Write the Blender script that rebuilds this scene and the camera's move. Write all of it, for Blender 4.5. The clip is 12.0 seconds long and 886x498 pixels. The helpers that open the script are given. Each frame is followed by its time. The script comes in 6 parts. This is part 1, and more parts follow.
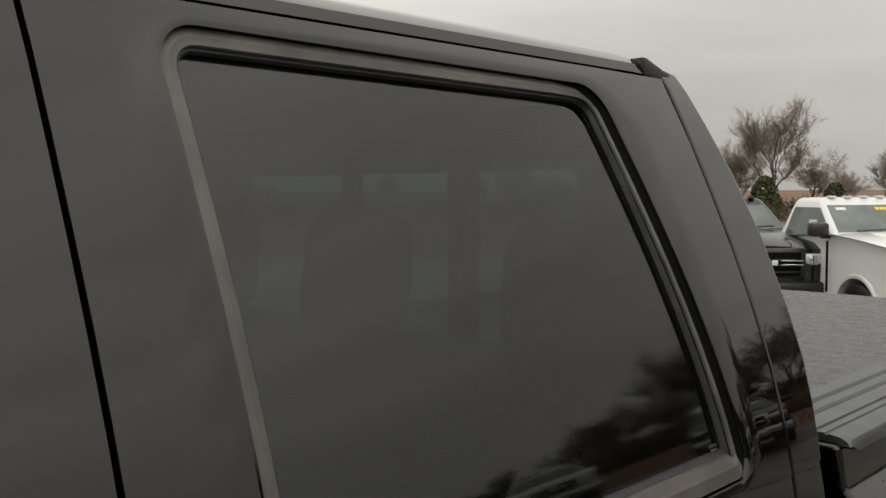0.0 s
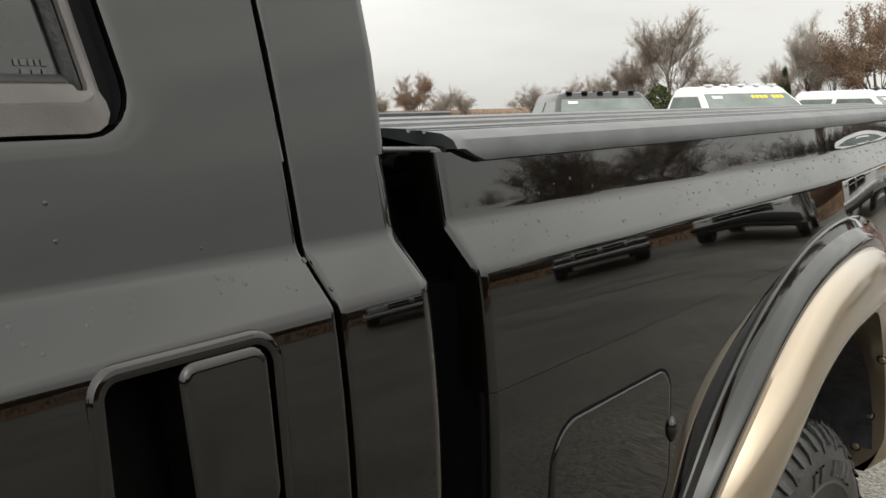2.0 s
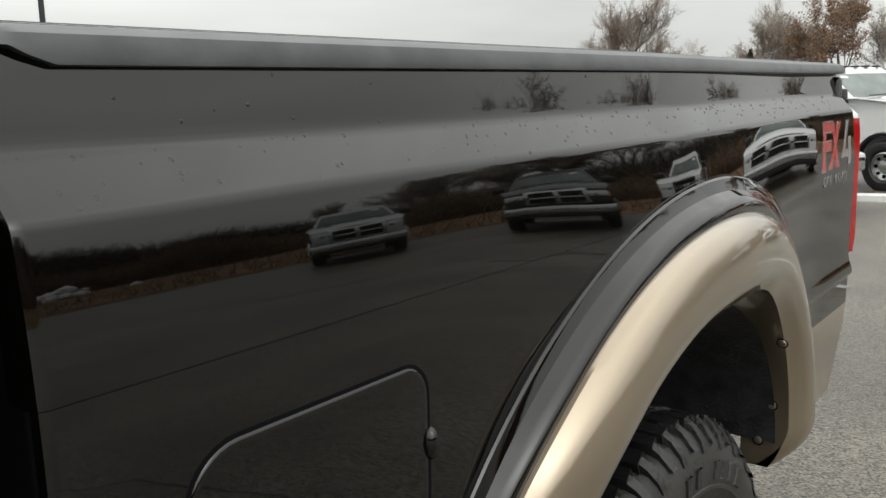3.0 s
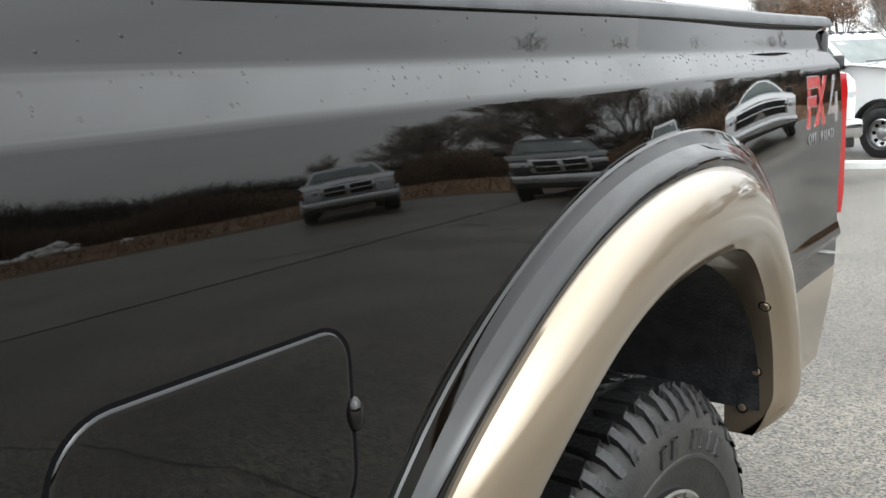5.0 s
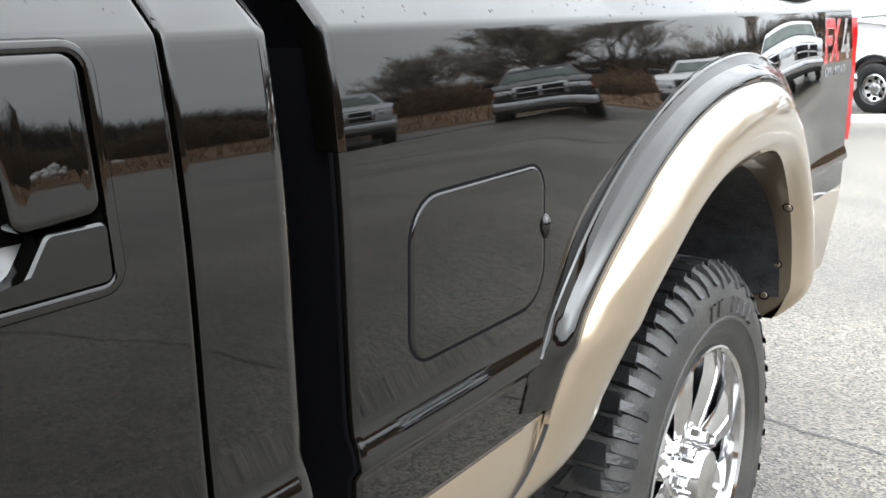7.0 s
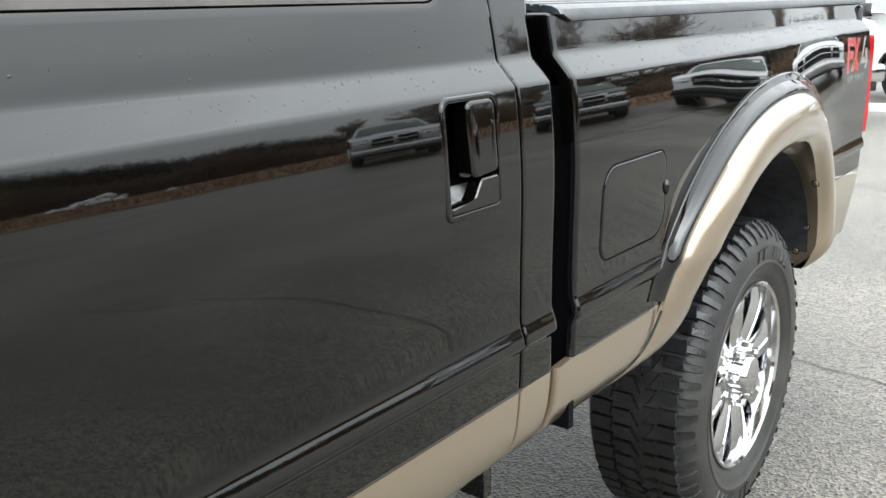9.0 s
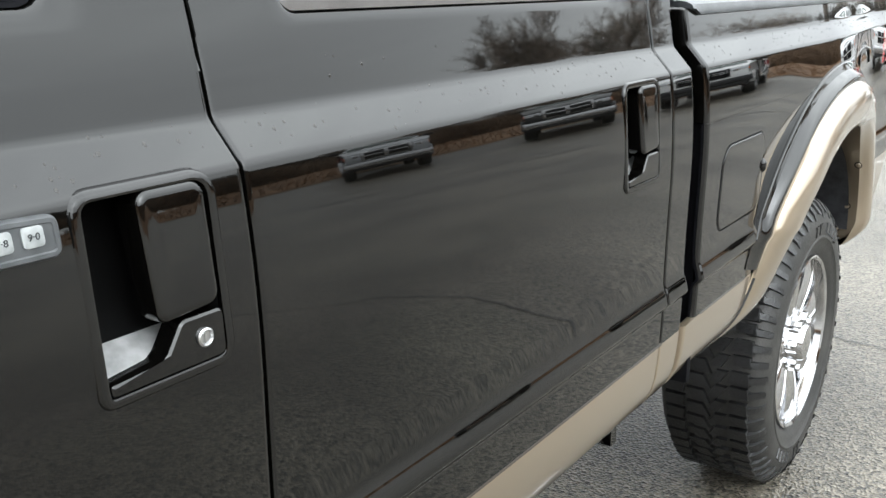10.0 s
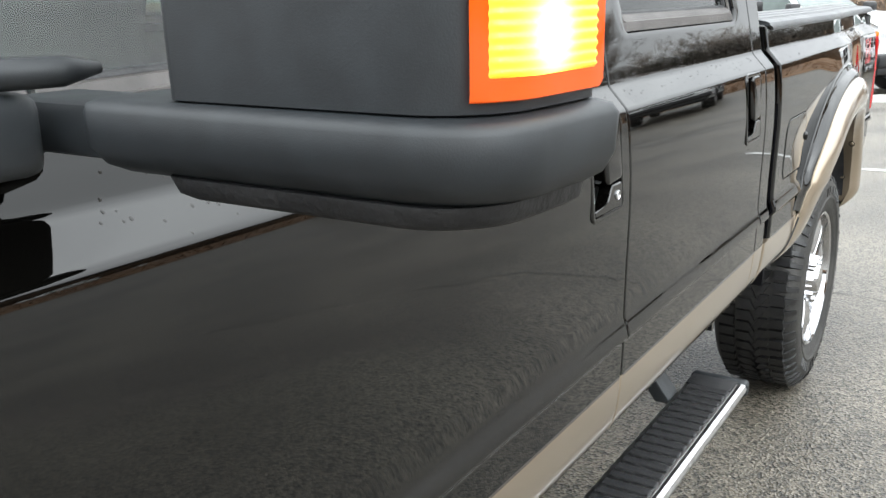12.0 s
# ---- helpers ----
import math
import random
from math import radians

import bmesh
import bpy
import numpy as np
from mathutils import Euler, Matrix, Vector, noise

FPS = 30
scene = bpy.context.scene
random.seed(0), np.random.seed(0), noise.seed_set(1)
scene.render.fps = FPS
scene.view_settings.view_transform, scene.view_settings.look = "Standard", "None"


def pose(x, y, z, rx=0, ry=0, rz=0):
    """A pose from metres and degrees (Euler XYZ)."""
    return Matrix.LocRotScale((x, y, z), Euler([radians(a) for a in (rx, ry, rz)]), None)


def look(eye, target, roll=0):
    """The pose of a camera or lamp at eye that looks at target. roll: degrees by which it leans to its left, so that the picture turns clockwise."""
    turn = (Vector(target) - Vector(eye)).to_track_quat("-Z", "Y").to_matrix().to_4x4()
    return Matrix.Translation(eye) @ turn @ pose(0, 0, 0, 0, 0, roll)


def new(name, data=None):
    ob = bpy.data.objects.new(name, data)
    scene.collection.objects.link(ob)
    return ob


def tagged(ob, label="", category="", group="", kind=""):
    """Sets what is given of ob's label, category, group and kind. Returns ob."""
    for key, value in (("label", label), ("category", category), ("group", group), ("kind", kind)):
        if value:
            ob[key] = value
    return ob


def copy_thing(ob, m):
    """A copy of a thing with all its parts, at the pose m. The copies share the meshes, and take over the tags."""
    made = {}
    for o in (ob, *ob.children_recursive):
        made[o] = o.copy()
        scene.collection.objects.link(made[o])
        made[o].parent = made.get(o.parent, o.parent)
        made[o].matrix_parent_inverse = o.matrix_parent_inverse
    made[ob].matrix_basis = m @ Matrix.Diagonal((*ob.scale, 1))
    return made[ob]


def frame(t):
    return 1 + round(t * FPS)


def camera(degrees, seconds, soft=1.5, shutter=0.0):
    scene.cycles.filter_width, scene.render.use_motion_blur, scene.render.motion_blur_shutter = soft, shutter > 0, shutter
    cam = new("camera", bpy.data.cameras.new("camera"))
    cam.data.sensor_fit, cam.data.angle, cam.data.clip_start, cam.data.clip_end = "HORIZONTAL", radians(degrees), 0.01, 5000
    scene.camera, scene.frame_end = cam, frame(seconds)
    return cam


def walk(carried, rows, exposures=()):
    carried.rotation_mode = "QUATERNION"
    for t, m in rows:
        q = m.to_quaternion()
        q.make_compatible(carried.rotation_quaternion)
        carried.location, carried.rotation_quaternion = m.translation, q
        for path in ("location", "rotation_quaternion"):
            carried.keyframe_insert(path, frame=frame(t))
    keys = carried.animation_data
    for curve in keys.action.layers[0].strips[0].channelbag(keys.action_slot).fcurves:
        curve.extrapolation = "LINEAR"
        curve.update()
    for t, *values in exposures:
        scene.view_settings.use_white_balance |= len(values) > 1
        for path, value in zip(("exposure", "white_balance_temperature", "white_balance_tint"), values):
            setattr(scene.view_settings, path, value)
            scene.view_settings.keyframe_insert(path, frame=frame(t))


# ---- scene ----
cam = camera(52.0, 12.0)

PATH = [
    (0, (-2.511, -0.478, 1.875), (-1.087, 0.92, 1.747), -0.2),
    (0.5, (-2.194, -0.504, 1.771), (-0.668, 0.781, 1.626), 0.2),
    (1, (-2.02, -0.499, 1.679), (-0.445, 0.722, 1.51), -0.2),
    (1.5, (-1.855, -0.461, 1.568), (-0.284, 0.758, 1.352), -1.0),
    (2, (-1.701, -0.443, 1.505), (-0.158, 0.793, 1.201), -1.2),
    (2.5, (-1.543, -0.452, 1.459), (0.019, 0.756, 1.138), -1.0),
    (3, (-1.34, -0.485, 1.436), (0.235, 0.697, 1.096), -1.4),
    (3.4, (-1.225, -0.488, 1.436), (0.33, 0.718, 1.08), -2.2),
    (3.5, (-1.224, -0.497, 1.45), (0.328, 0.71, 1.087), -2.6),
    (5.3, (-1.258, -0.493, 1.389), (0.308, 0.682, 0.995), -2.4),
    (5.5, (-1.275, -0.493, 1.383), (0.294, 0.681, 0.983), -2.3),
    (6, (-1.389, -0.497, 1.357), (0.187, 0.656, 0.922), -2.0),
    (6.5, (-1.55, -0.519, 1.357), (0.022, 0.623, 0.883), -1.7),
    (7, (-1.677, -0.546, 1.371), (-0.114, 0.602, 0.883), -1.7),
    (7.2, (-1.731, -0.569, 1.381), (-0.172, 0.58, 0.883), -1.4),
    (8.8, (-2.386, -0.781, 1.493), (-0.873, 0.415, 0.966), -1.1),
    (9, (-2.429, -0.753, 1.493), (-0.905, 0.432, 0.969), -1.3),
    (9.5, (-2.564, -0.678, 1.514), (-1.027, 0.486, 0.983), -0.6),
    (10, (-2.765, -0.594, 1.514), (-1.208, 0.533, 0.962), -0.9),
    (10.5, (-3.074, -0.575, 1.519), (-1.484, 0.51, 0.975), -0.8),
    (11, (-3.3, -0.568, 1.545), (-1.678, 0.469, 1.001), -1.2),
    (11.5, (-3.543, -0.569, 1.55), (-1.897, 0.43, 1.01), -0.5),
    (12, (-3.74, -0.57, 1.563), (-2.117, 0.468, 1.028), -1.0),
]
walk(cam, [(t, look(*p)) for t, *p in PATH], [(0, -1.06, 6900, 5), (1, -.6, 6800, 5), (2, -.35, 6700, 5), (2.5, -.35, 6600, 5), (3.5, -.72, 6400, 4), (5.5, .42, 6100, 6), (6, .52, 6080, 6), (6.5, .88, 6060, 6), (7, 1.0, 6050, 6), (9, .72, 6050, 4), (11, .72, 6100, 4), (12, .6, 6100, 5)])


# ---- light ----
world = bpy.data.worlds.new("overcast_sky")
scene.world = world
world.use_nodes = True
wn, wl = world.node_tree.nodes, world.node_tree.links
wn.clear()
w_out = wn.new("ShaderNodeOutputWorld")
w_bg = wn.new("ShaderNodeBackground")
w_sky = wn.new("ShaderNodeTexSky")
w_sky.sky_type, w_sky.sun_disc = "NISHITA", False
w_sky.sun_elevation, w_sky.sun_rotation = radians(38), radians(200)
w_sky.air_density, w_sky.dust_density = 1.0, 6.0
w_hue = wn.new("ShaderNodeHueSaturation")
w_hue.inputs["Saturation"].default_value = 0.06
w_mix = wn.new("ShaderNodeMix")
w_mix.data_type = "RGBA"
w_mix.inputs[0].default_value = 0.82
w_co = wn.new("ShaderNodeTexCoord")
w_map = wn.new("ShaderNodeMapping")
w_map.inputs["Scale"].default_value = (1.0, 1.0, 5.0)
w_noise = wn.new("ShaderNodeTexNoise")
w_noise.inputs["Scale"].default_value, w_noise.inputs["Detail"].default_value = 1.6, 5.0
w_ramp = wn.new("ShaderNodeValToRGB")
w_ramp.color_ramp.elements[0].position, w_ramp.color_ramp.elements[1].position = 0.3, 0.72
w_ramp.color_ramp.elements[0].color = (5.4, 5.3, 5.35, 1)
w_ramp.color_ramp.elements[1].color = (7.6, 7.5, 7.4, 1)
wl.new(w_co.outputs["Generated"], w_map.inputs["Vector"])
wl.new(w_map.outputs["Vector"], w_noise.inputs["Vector"])
wl.new(w_noise.outputs["Fac"], w_ramp.inputs["Fac"])
wl.new(w_sky.outputs["Color"], w_hue.inputs["Color"])
wl.new(w_hue.outputs["Color"], w_mix.inputs["A"])
wl.new(w_ramp.outputs["Color"], w_mix.inputs["B"])
# an overcast sky is brighter overhead than at the horizon
w_sep = wn.new("ShaderNodeSeparateXYZ")
w_up = wn.new("ShaderNodeMapRange")
w_up.inputs["From Min"].default_value, w_up.inputs["From Max"].default_value = 0.0, 0.8
w_up.inputs["To Min"].default_value, w_up.inputs["To Max"].default_value = 1.45, 4.0
w_mul = wn.new("ShaderNodeVectorMath")
w_mul.operation = "SCALE"
wl.new(w_co.outputs["Generated"], w_sep.inputs["Vector"])
wl.new(w_sep.outputs["Z"], w_up.inputs["Value"])
wl.new(w_mix.outputs["Result"], w_mul.inputs[0])
wl.new(w_up.outputs["Result"], w_mul.inputs["Scale"])
wl.new(w_mul.outputs["Vector"], w_bg.inputs["Color"])
w_bg.inputs["Strength"].default_value = 0.12
wl.new(w_bg.outputs["Background"], w_out.inputs["Surface"])

sun = new("sun", bpy.data.lights.new("sun", "SUN"))
sun.data.energy, sun.data.angle, sun.data.color = 0.5, radians(178), (1.0, 0.96, 0.9)
sun.matrix_world = look((-6, -12, 12), (0, 0, 0))


# ---- materials ----
def mat(name, color, rough=0.5, metal=0.0, coat=0.0, spec=0.5):
    m = bpy.data.materials.new(name)
    m.use_nodes = True
    b = m.node_tree.nodes["Principled BSDF"]
    b.inputs["Base Color"].default_value = (*color, 1)
    b.inputs["Roughness"].default_value = rough
    b.inputs["Metallic"].default_value = metal
    b.inputs["Coat Weight"].default_value = coat
    b.inputs["Coat Roughness"].default_value = 0.02
    b.inputs["Specular IOR Level"].default_value = spec
    return m


def vary(m, c1, c2, scale, bump=0.0, bscale=None, detail=6.0, lo=0.35, hi=0.65, rough=None):
    """Colour that varies between c1 and c2 by noise, with a fine relief and, where given, a varying gloss."""
    n, l = m.node_tree.nodes, m.node_tree.links
    b = n["Principled BSDF"]
    co = n.new("ShaderNodeTexCoord")
    t = n.new("ShaderNodeTexNoise")
    t.inputs["Scale"].default_value, t.inputs["Detail"].default_value = scale, detail
    r = n.new("ShaderNodeValToRGB")
    r.color_ramp.elements[0].position, r.color_ramp.elements[1].position = lo, hi
    r.color_ramp.elements[0].color, r.color_ramp.elements[1].color = (*c1, 1), (*c2, 1)
    l.new(co.outputs["Object"], t.inputs["Vector"])
    l.new(t.outputs["Fac"], r.inputs["Fac"])
    l.new(r.outputs["Color"], b.inputs["Base Color"])
    if bump:
        t2 = n.new("ShaderNodeTexNoise")
        t2.inputs["Scale"].default_value, t2.inputs["Detail"].default_value = bscale or scale, 4.0
        l.new(co.outputs["Object"], t2.inputs["Vector"])
        bp = n.new("ShaderNodeBump")
        bp.inputs["Strength"].default_value = bump
        bp.inputs["Distance"].default_value = 0.01
        l.new(t2.outputs["Fac"], bp.inputs["Height"])
        l.new(bp.outputs["Normal"], b.inputs["Normal"])
    if rough:
        mr = n.new("ShaderNodeMapRange")
        mr.inputs["To Min"].default_value, mr.inputs["To Max"].default_value = rough
        t3 = n.new("ShaderNodeTexNoise")
        t3.inputs["Scale"].default_value = scale * 0.4
        l.new(co.outputs["Object"], t3.inputs["Vector"])
        l.new(t3.outputs["Fac"], mr.inputs["Value"])
        l.new(mr.outputs["Result"], b.inputs["Roughness"])
    return m


def paint(name, color, flake=0.0, dirt=0.25, gloss=0.02, coat=0.0):
    """Clear-coated car paint with a thin road film and faint orange peel."""
    m = mat(name, color, gloss, flake, coat, 0.6 if flake == 0.0 else 0.5)
    n, l = m.node_tree.nodes, m.node_tree.links
    b = n["Principled BSDF"]
    co = n.new("ShaderNodeTexCoord")
    peel = n.new("ShaderNodeTexNoise")
    peel.inputs["Scale"].default_value, peel.inputs["Detail"].default_value = 5.0, 1.0
    bp = n.new("ShaderNodeBump")
    bp.inputs["Strength"].default_value, bp.inputs["Distance"].default_value = 0.05, 0.004
    l.new(co.outputs["Object"], peel.inputs["Vector"])
    l.new(peel.outputs["Fac"], bp.inputs["Height"])
    l.new(bp.outputs["Normal"], b.inputs["Normal"])
    film = n.new("ShaderNodeTexNoise")
    film.inputs["Scale"].default_value, film.inputs["Detail"].default_value = 5.0, 8.0
    l.new(co.outputs["Object"], film.inputs["Vector"])
    mr = n.new("ShaderNodeMapRange")
    mr.inputs["From Min"].default_value, mr.inputs["From Max"].default_value = 0.4, 0.8
    mr.inputs["To Min"].default_value, mr.inputs["To Max"].default_value = gloss, gloss + 0.12 * dirt
    l.new(film.outputs["Fac"], mr.inputs["Value"])
    l.new(mr.outputs["Result"], b.inputs["Roughness"])
    mx = n.new("ShaderNodeMix")
    mx.data_type = "RGBA"
    mr2 = n.new("ShaderNodeMapRange")
    mr2.inputs["From Min"].default_value, mr2.inputs["From Max"].default_value = 0.5, 0.85
    mr2.inputs["To Max"].default_value = 0.12 * dirt
    l.new(film.outputs["Fac"], mr2.inputs["Value"])
    l.new(mr2.outputs["Result"], mx.inputs[0])
    mx.inputs["A"].default_value, mx.inputs["B"].default_value = (*color, 1), (0.16, 0.15, 0.13, 1)
    l.new(mx.outputs["Result"], b.inputs["Base Color"])
    return m


BLACK = paint("black_paint", (0.0014, 0.0013, 0.0011), 0.0, 0.05)
TAN = paint("tan_paint", (0.355, 0.288, 0.208), 0.8, 0.1, 0.3, 1.0)
TAN.node_tree.nodes["Principled BSDF"].inputs["Coat IOR"].default_value = 1.55
WHITE = paint("white_paint", (0.68, 0.68, 0.68), 0.0, 0.1)
GREY = paint("charcoal_paint", (0.008, 0.0082, 0.0085), 0.0, 0.1, 0.12)
SILVER = paint("silver_paint", (0.42, 0.43, 0.45), 0.4)
# near-black with hardly any gloss: puts the shade of gaps and recesses into the colour
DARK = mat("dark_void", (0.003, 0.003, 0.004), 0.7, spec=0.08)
RUBBER = vary(mat("rubber", (0.02, 0.02, 0.021), 0.55), (0.007, 0.007, 0.008), (0.018, 0.018, 0.019), 22, 0.25, 160, rough=(0.45, 0.75))
TYRE = vary(mat("tyre_rubber", (0.02, 0.02, 0.02), 0.5), (0.005, 0.005, 0.0055), (0.013, 0.013, 0.0135), 9, 0.3, 120, rough=(0.18, 0.55))
SIDEWALL = vary(mat("dusty_sidewall", (0.03, 0.029, 0.027), 0.6), (0.014, 0.0138, 0.013), (0.034, 0.032, 0.029), 7, 0.2, 150, rough=(0.4, 0.7))
PLASTIC = vary(mat("grey_plastic", (0.05, 0.05, 0.052), 0.5), (0.0095, 0.0115, 0.0135), (0.016, 0.019, 0.022), 30, 0.06, 900, rough=(0.42, 0.6))
TRIM = vary(mat("window_trim", (0.09, 0.085, 0.08), 0.4), (0.055, 0.049, 0.046), (0.09, 0.081, 0.076), 18, 0.12, 500, rough=(0.3, 0.5))
COVER = vary(mat("bed_cover_vinyl", (0.03, 0.03, 0.03), 0.35), (0.035, 0.035, 0.036), (0.075, 0.074, 0.073), 40, 0.5, 260, rough=(0.14, 0.4))
CAP = vary(mat("rail_cap", (0.03, 0.03, 0.032), 0.42), (0.028, 0.030, 0.033), (0.05, 0.053, 0.057), 25, 0.05, 500, rough=(0.24, 0.4))
CHROME = vary(mat("chrome", (0.85, 0.85, 0.86), 0.06, 1.0), (0.52, 0.52, 0.53), (0.64, 0.64, 0.65), 12, 0.0, rough=(0.04, 0.12))
ALU = vary(mat("brushed_aluminium", (0.6, 0.6, 0.61), 0.3, 1.0), (0.5, 0.5, 0.5), (0.66, 0.66, 0.67), 30, 0.1, 300)
LINER = vary(mat("wheel_liner", (0.012, 0.013, 0.016), 0.55), (0.008, 0.009, 0.011), (0.03, 0.03, 0.034), 25, 0.3, 120, detail=10)
SEAT = vary(mat("seat_cloth", (0.03, 0.029, 0.027), 0.9), (0.022, 0.021, 0.02), (0.04, 0.038, 0.035), 60, 0.2, 300)
RED = mat("red_lens", (0.34, 0.006, 0.008), 0.08, 0, 1.0)
GLOW_O = mat("lit_orange_lens", (0.45, 0.05, 0.004), 0.1)
GLOW_Y = mat("lit_yellow_reflector", (1.0, 0.6, 0.05), 0.1)
for gm, gc, gs in ((GLOW_O, (1.0, 0.125, 0.004), 0.36), (GLOW_Y, (1.0, 0.55, 0.015), 0.75)):
    gm.node_tree.nodes["Principled BSDF"].inputs["Emission Color"].default_value = (*gc, 1)
    gm.node_tree.nodes["Principled BSDF"].inputs["Emission Strength"].default_value = gs
gn, gl_ = GLOW_Y.node_tree.nodes, GLOW_Y.node_tree.links
g_geo, g_dist, g_sep = gn.new("ShaderNodeNewGeometry"), gn.new("ShaderNodeVectorMath"), gn.new("ShaderNodeSeparateXYZ")
g_dist.operation = "DISTANCE"
g_dist.inputs[1].default_value = (-3.318, -0.368, 1.545)
gl_.new(g_geo.outputs["Position"], g_dist.inputs[0])
gl_.new(g_geo.outputs["Position"], g_sep.inputs["Vector"])


def g_math(op, x, y=0.0, z=0.0):
    """One step of arithmetic in the lamp's glow."""
    nd = gn.new("ShaderNodeMath")
    nd.operation = op
    for i, v in enumerate((x, y, z)):
        if isinstance(v, float):
            nd.inputs[i].default_value = v
        else:
            gl_.new(v, nd.inputs[i])
    return nd.outputs["Value"]


# a filament glare that falls off, over ribs of the moulded reflector
g_fall = g_math("EXPONENT", g_math("MULTIPLY", g_math("POWER", g_math("MULTIPLY", g_dist.outputs["Value"], 52.0), 2.0), -1.0))
g_rib = g_math("MULTIPLY_ADD", g_math("SINE", g_math("MULTIPLY", g_sep.outputs["Z"], 1100.0)), 0.16, 0.52)
gl_.new(g_math("MULTIPLY_ADD", g_fall, 7.0, g_rib), gn["Principled BSDF"].inputs["Emission Strength"])
g_col = gn.new("ShaderNodeValToRGB")
g_col.color_ramp.elements[0].color, g_col.color_ramp.elements[1].color = (1.0, 0.46, 0.008, 1), (1.0, 0.72, 0.28, 1)
gl_.new(g_fall, g_col.inputs["Fac"])
gl_.new(g_col.outputs["Color"], gn["Principled BSDF"].inputs["Emission Color"])
LENS = mat("clear_lens", (0.6, 0.62, 0.64), 0.08, 0.3, 1.0)
AMBER = mat("amber_lens", (0.85, 0.16, 0.01), 0.1, 0, 1.0)
YELLOW = mat("yellow_marker", (0.85, 0.62, 0.02), 0.6)
PAPER = mat("white_print", (0.7, 0.7, 0.68), 0.6)
GREYPRINT = mat("faint_print", (0.05, 0.055, 0.055), 0.6)
REDPRINT = mat("red_print", (0.42, 0.03, 0.035), 0.25, 0, 0.6)
GREYBADGE = mat("silver_print", (0.34, 0.34, 0.35), 0.25, 0.4, 0.6)


def glass(name, tint):
    """A thin tinted pane: clear through, with a mirror gloss that grows at a slant."""
    m = bpy.data.materials.new(name)
    m.use_nodes = True
    n, l = m.node_tree.nodes, m.node_tree.links
    n.clear()
    out, mx = n.new("ShaderNodeOutputMaterial"), n.new("ShaderNodeMixShader")
    tr, gl, fr = n.new("ShaderNodeBsdfTransparent"), n.new("ShaderNodeBsdfGlossy"), n.new("ShaderNodeLayerWeight")
    tr.inputs["Color"].default_value = (*tint, 1)
    gl.inputs["Roughness"].default_value = 0.045
    fr.inputs["Blend"].default_value = 0.5
    pw, ad = n.new("ShaderNodeMath"), n.new("ShaderNodeMath")
    pw.operation, ad.operation = "POWER", "MULTIPLY_ADD"
    pw.inputs[1].default_value, ad.inputs[1].default_value, ad.inputs[2].default_value = 5.0, 0.93, 0.068
    l.new(fr.outputs["Facing"], pw.inputs[0])
    l.new(pw.outputs["Value"], ad.inputs[0])
    l.new(ad.outputs["Value"], mx.inputs[0])
    l.new(tr.outputs["BSDF"], mx.inputs[1])
    l.new(gl.outputs["BSDF"], mx.inputs[2])
    l.new(mx.outputs["Shader"], out.inputs["Surface"])
    return m


TINT = glass("privacy_glass", (0.17, 0.215, 0.19))
CLEAR = glass("green_tinted_glass", (0.74, 0.85, 0.81))


# ---- mesh tools ----
def shade(bm, angle=0.55):
    bm.normal_update()
    for f in bm.faces:
        f.smooth = True
    for e in bm.edges:
        e.smooth = len(e.link_faces) != 2 or e.calc_face_angle(0) < angle


def part(name, bm, material, parent=None, label="", angle=0.55, flip=True):
    """Links a bmesh as one mesh object, under a thing or a part where one is given."""
    if flip:
        bmesh.ops.recalc_face_normals(bm, faces=bm.faces[:])
    shade(bm, angle)
    me = bpy.data.meshes.new(name)
    bm.to_mesh(me)
    bm.free()
    for m in material if isinstance(material, (list, tuple)) else [material]:
        me.materials.append(m)
    ob = new(name, me)
    if parent:
        ob.parent = parent
    if label:
        tagged(ob, label)
    return ob


def thing(name, label, category, m=None, group="", kind=""):
    ob = new(name)
    if m:
        ob.matrix_world = m
    return tagged(ob, label, category, group, kind)


def box(bm, x0, x1, y0, y1, z0, z1, r=0.0, seg=2, mi=0):
    v = [bm.verts.new((x, y, z)) for x in (x0, x1) for y in (y0, y1) for z in (z0, z1)]
    fs = [bm.faces.new([v[i] for i in q]) for q in ((0, 1, 3, 2), (4, 6, 7, 5), (0, 4, 5, 1), (2, 3, 7, 6), (0, 2, 6, 4), (1, 5, 7, 3))]
    for f in fs:
        f.material_index = mi
    if r:
        es = list({e for f in fs for e in f.edges})
        bmesh.ops.bevel(bm, geom=es, offset=r, segments=seg, affect="EDGES", profile=0.5)
    return v


def loft(bm, loops, closed=True, cap=False, mi=0):
    """Quads between loops of the same number of points."""
    rows = [[bm.verts.new(p) for p in lp] for lp in loops]
    n = len(rows[0])
    for a, b in zip(rows, rows[1:]):
        for i in range(n if closed else n - 1):
            j = (i + 1) % n
            f = bm.faces.new((a[i], a[j], b[j], b[i]))
            f.material_index = mi
    if cap:
        for r in (rows[0], rows[-1]):
            f = bm.faces.new(r)
            f.material_index = mi
    return rows


def disc(cx, cz, r, y, n=32, ph=0.0):
    return [(cx + r * math.cos(ph + 2 * math.pi * i / n), y, cz + r * math.sin(ph + 2 * math.pi * i / n)) for i in range(n)]


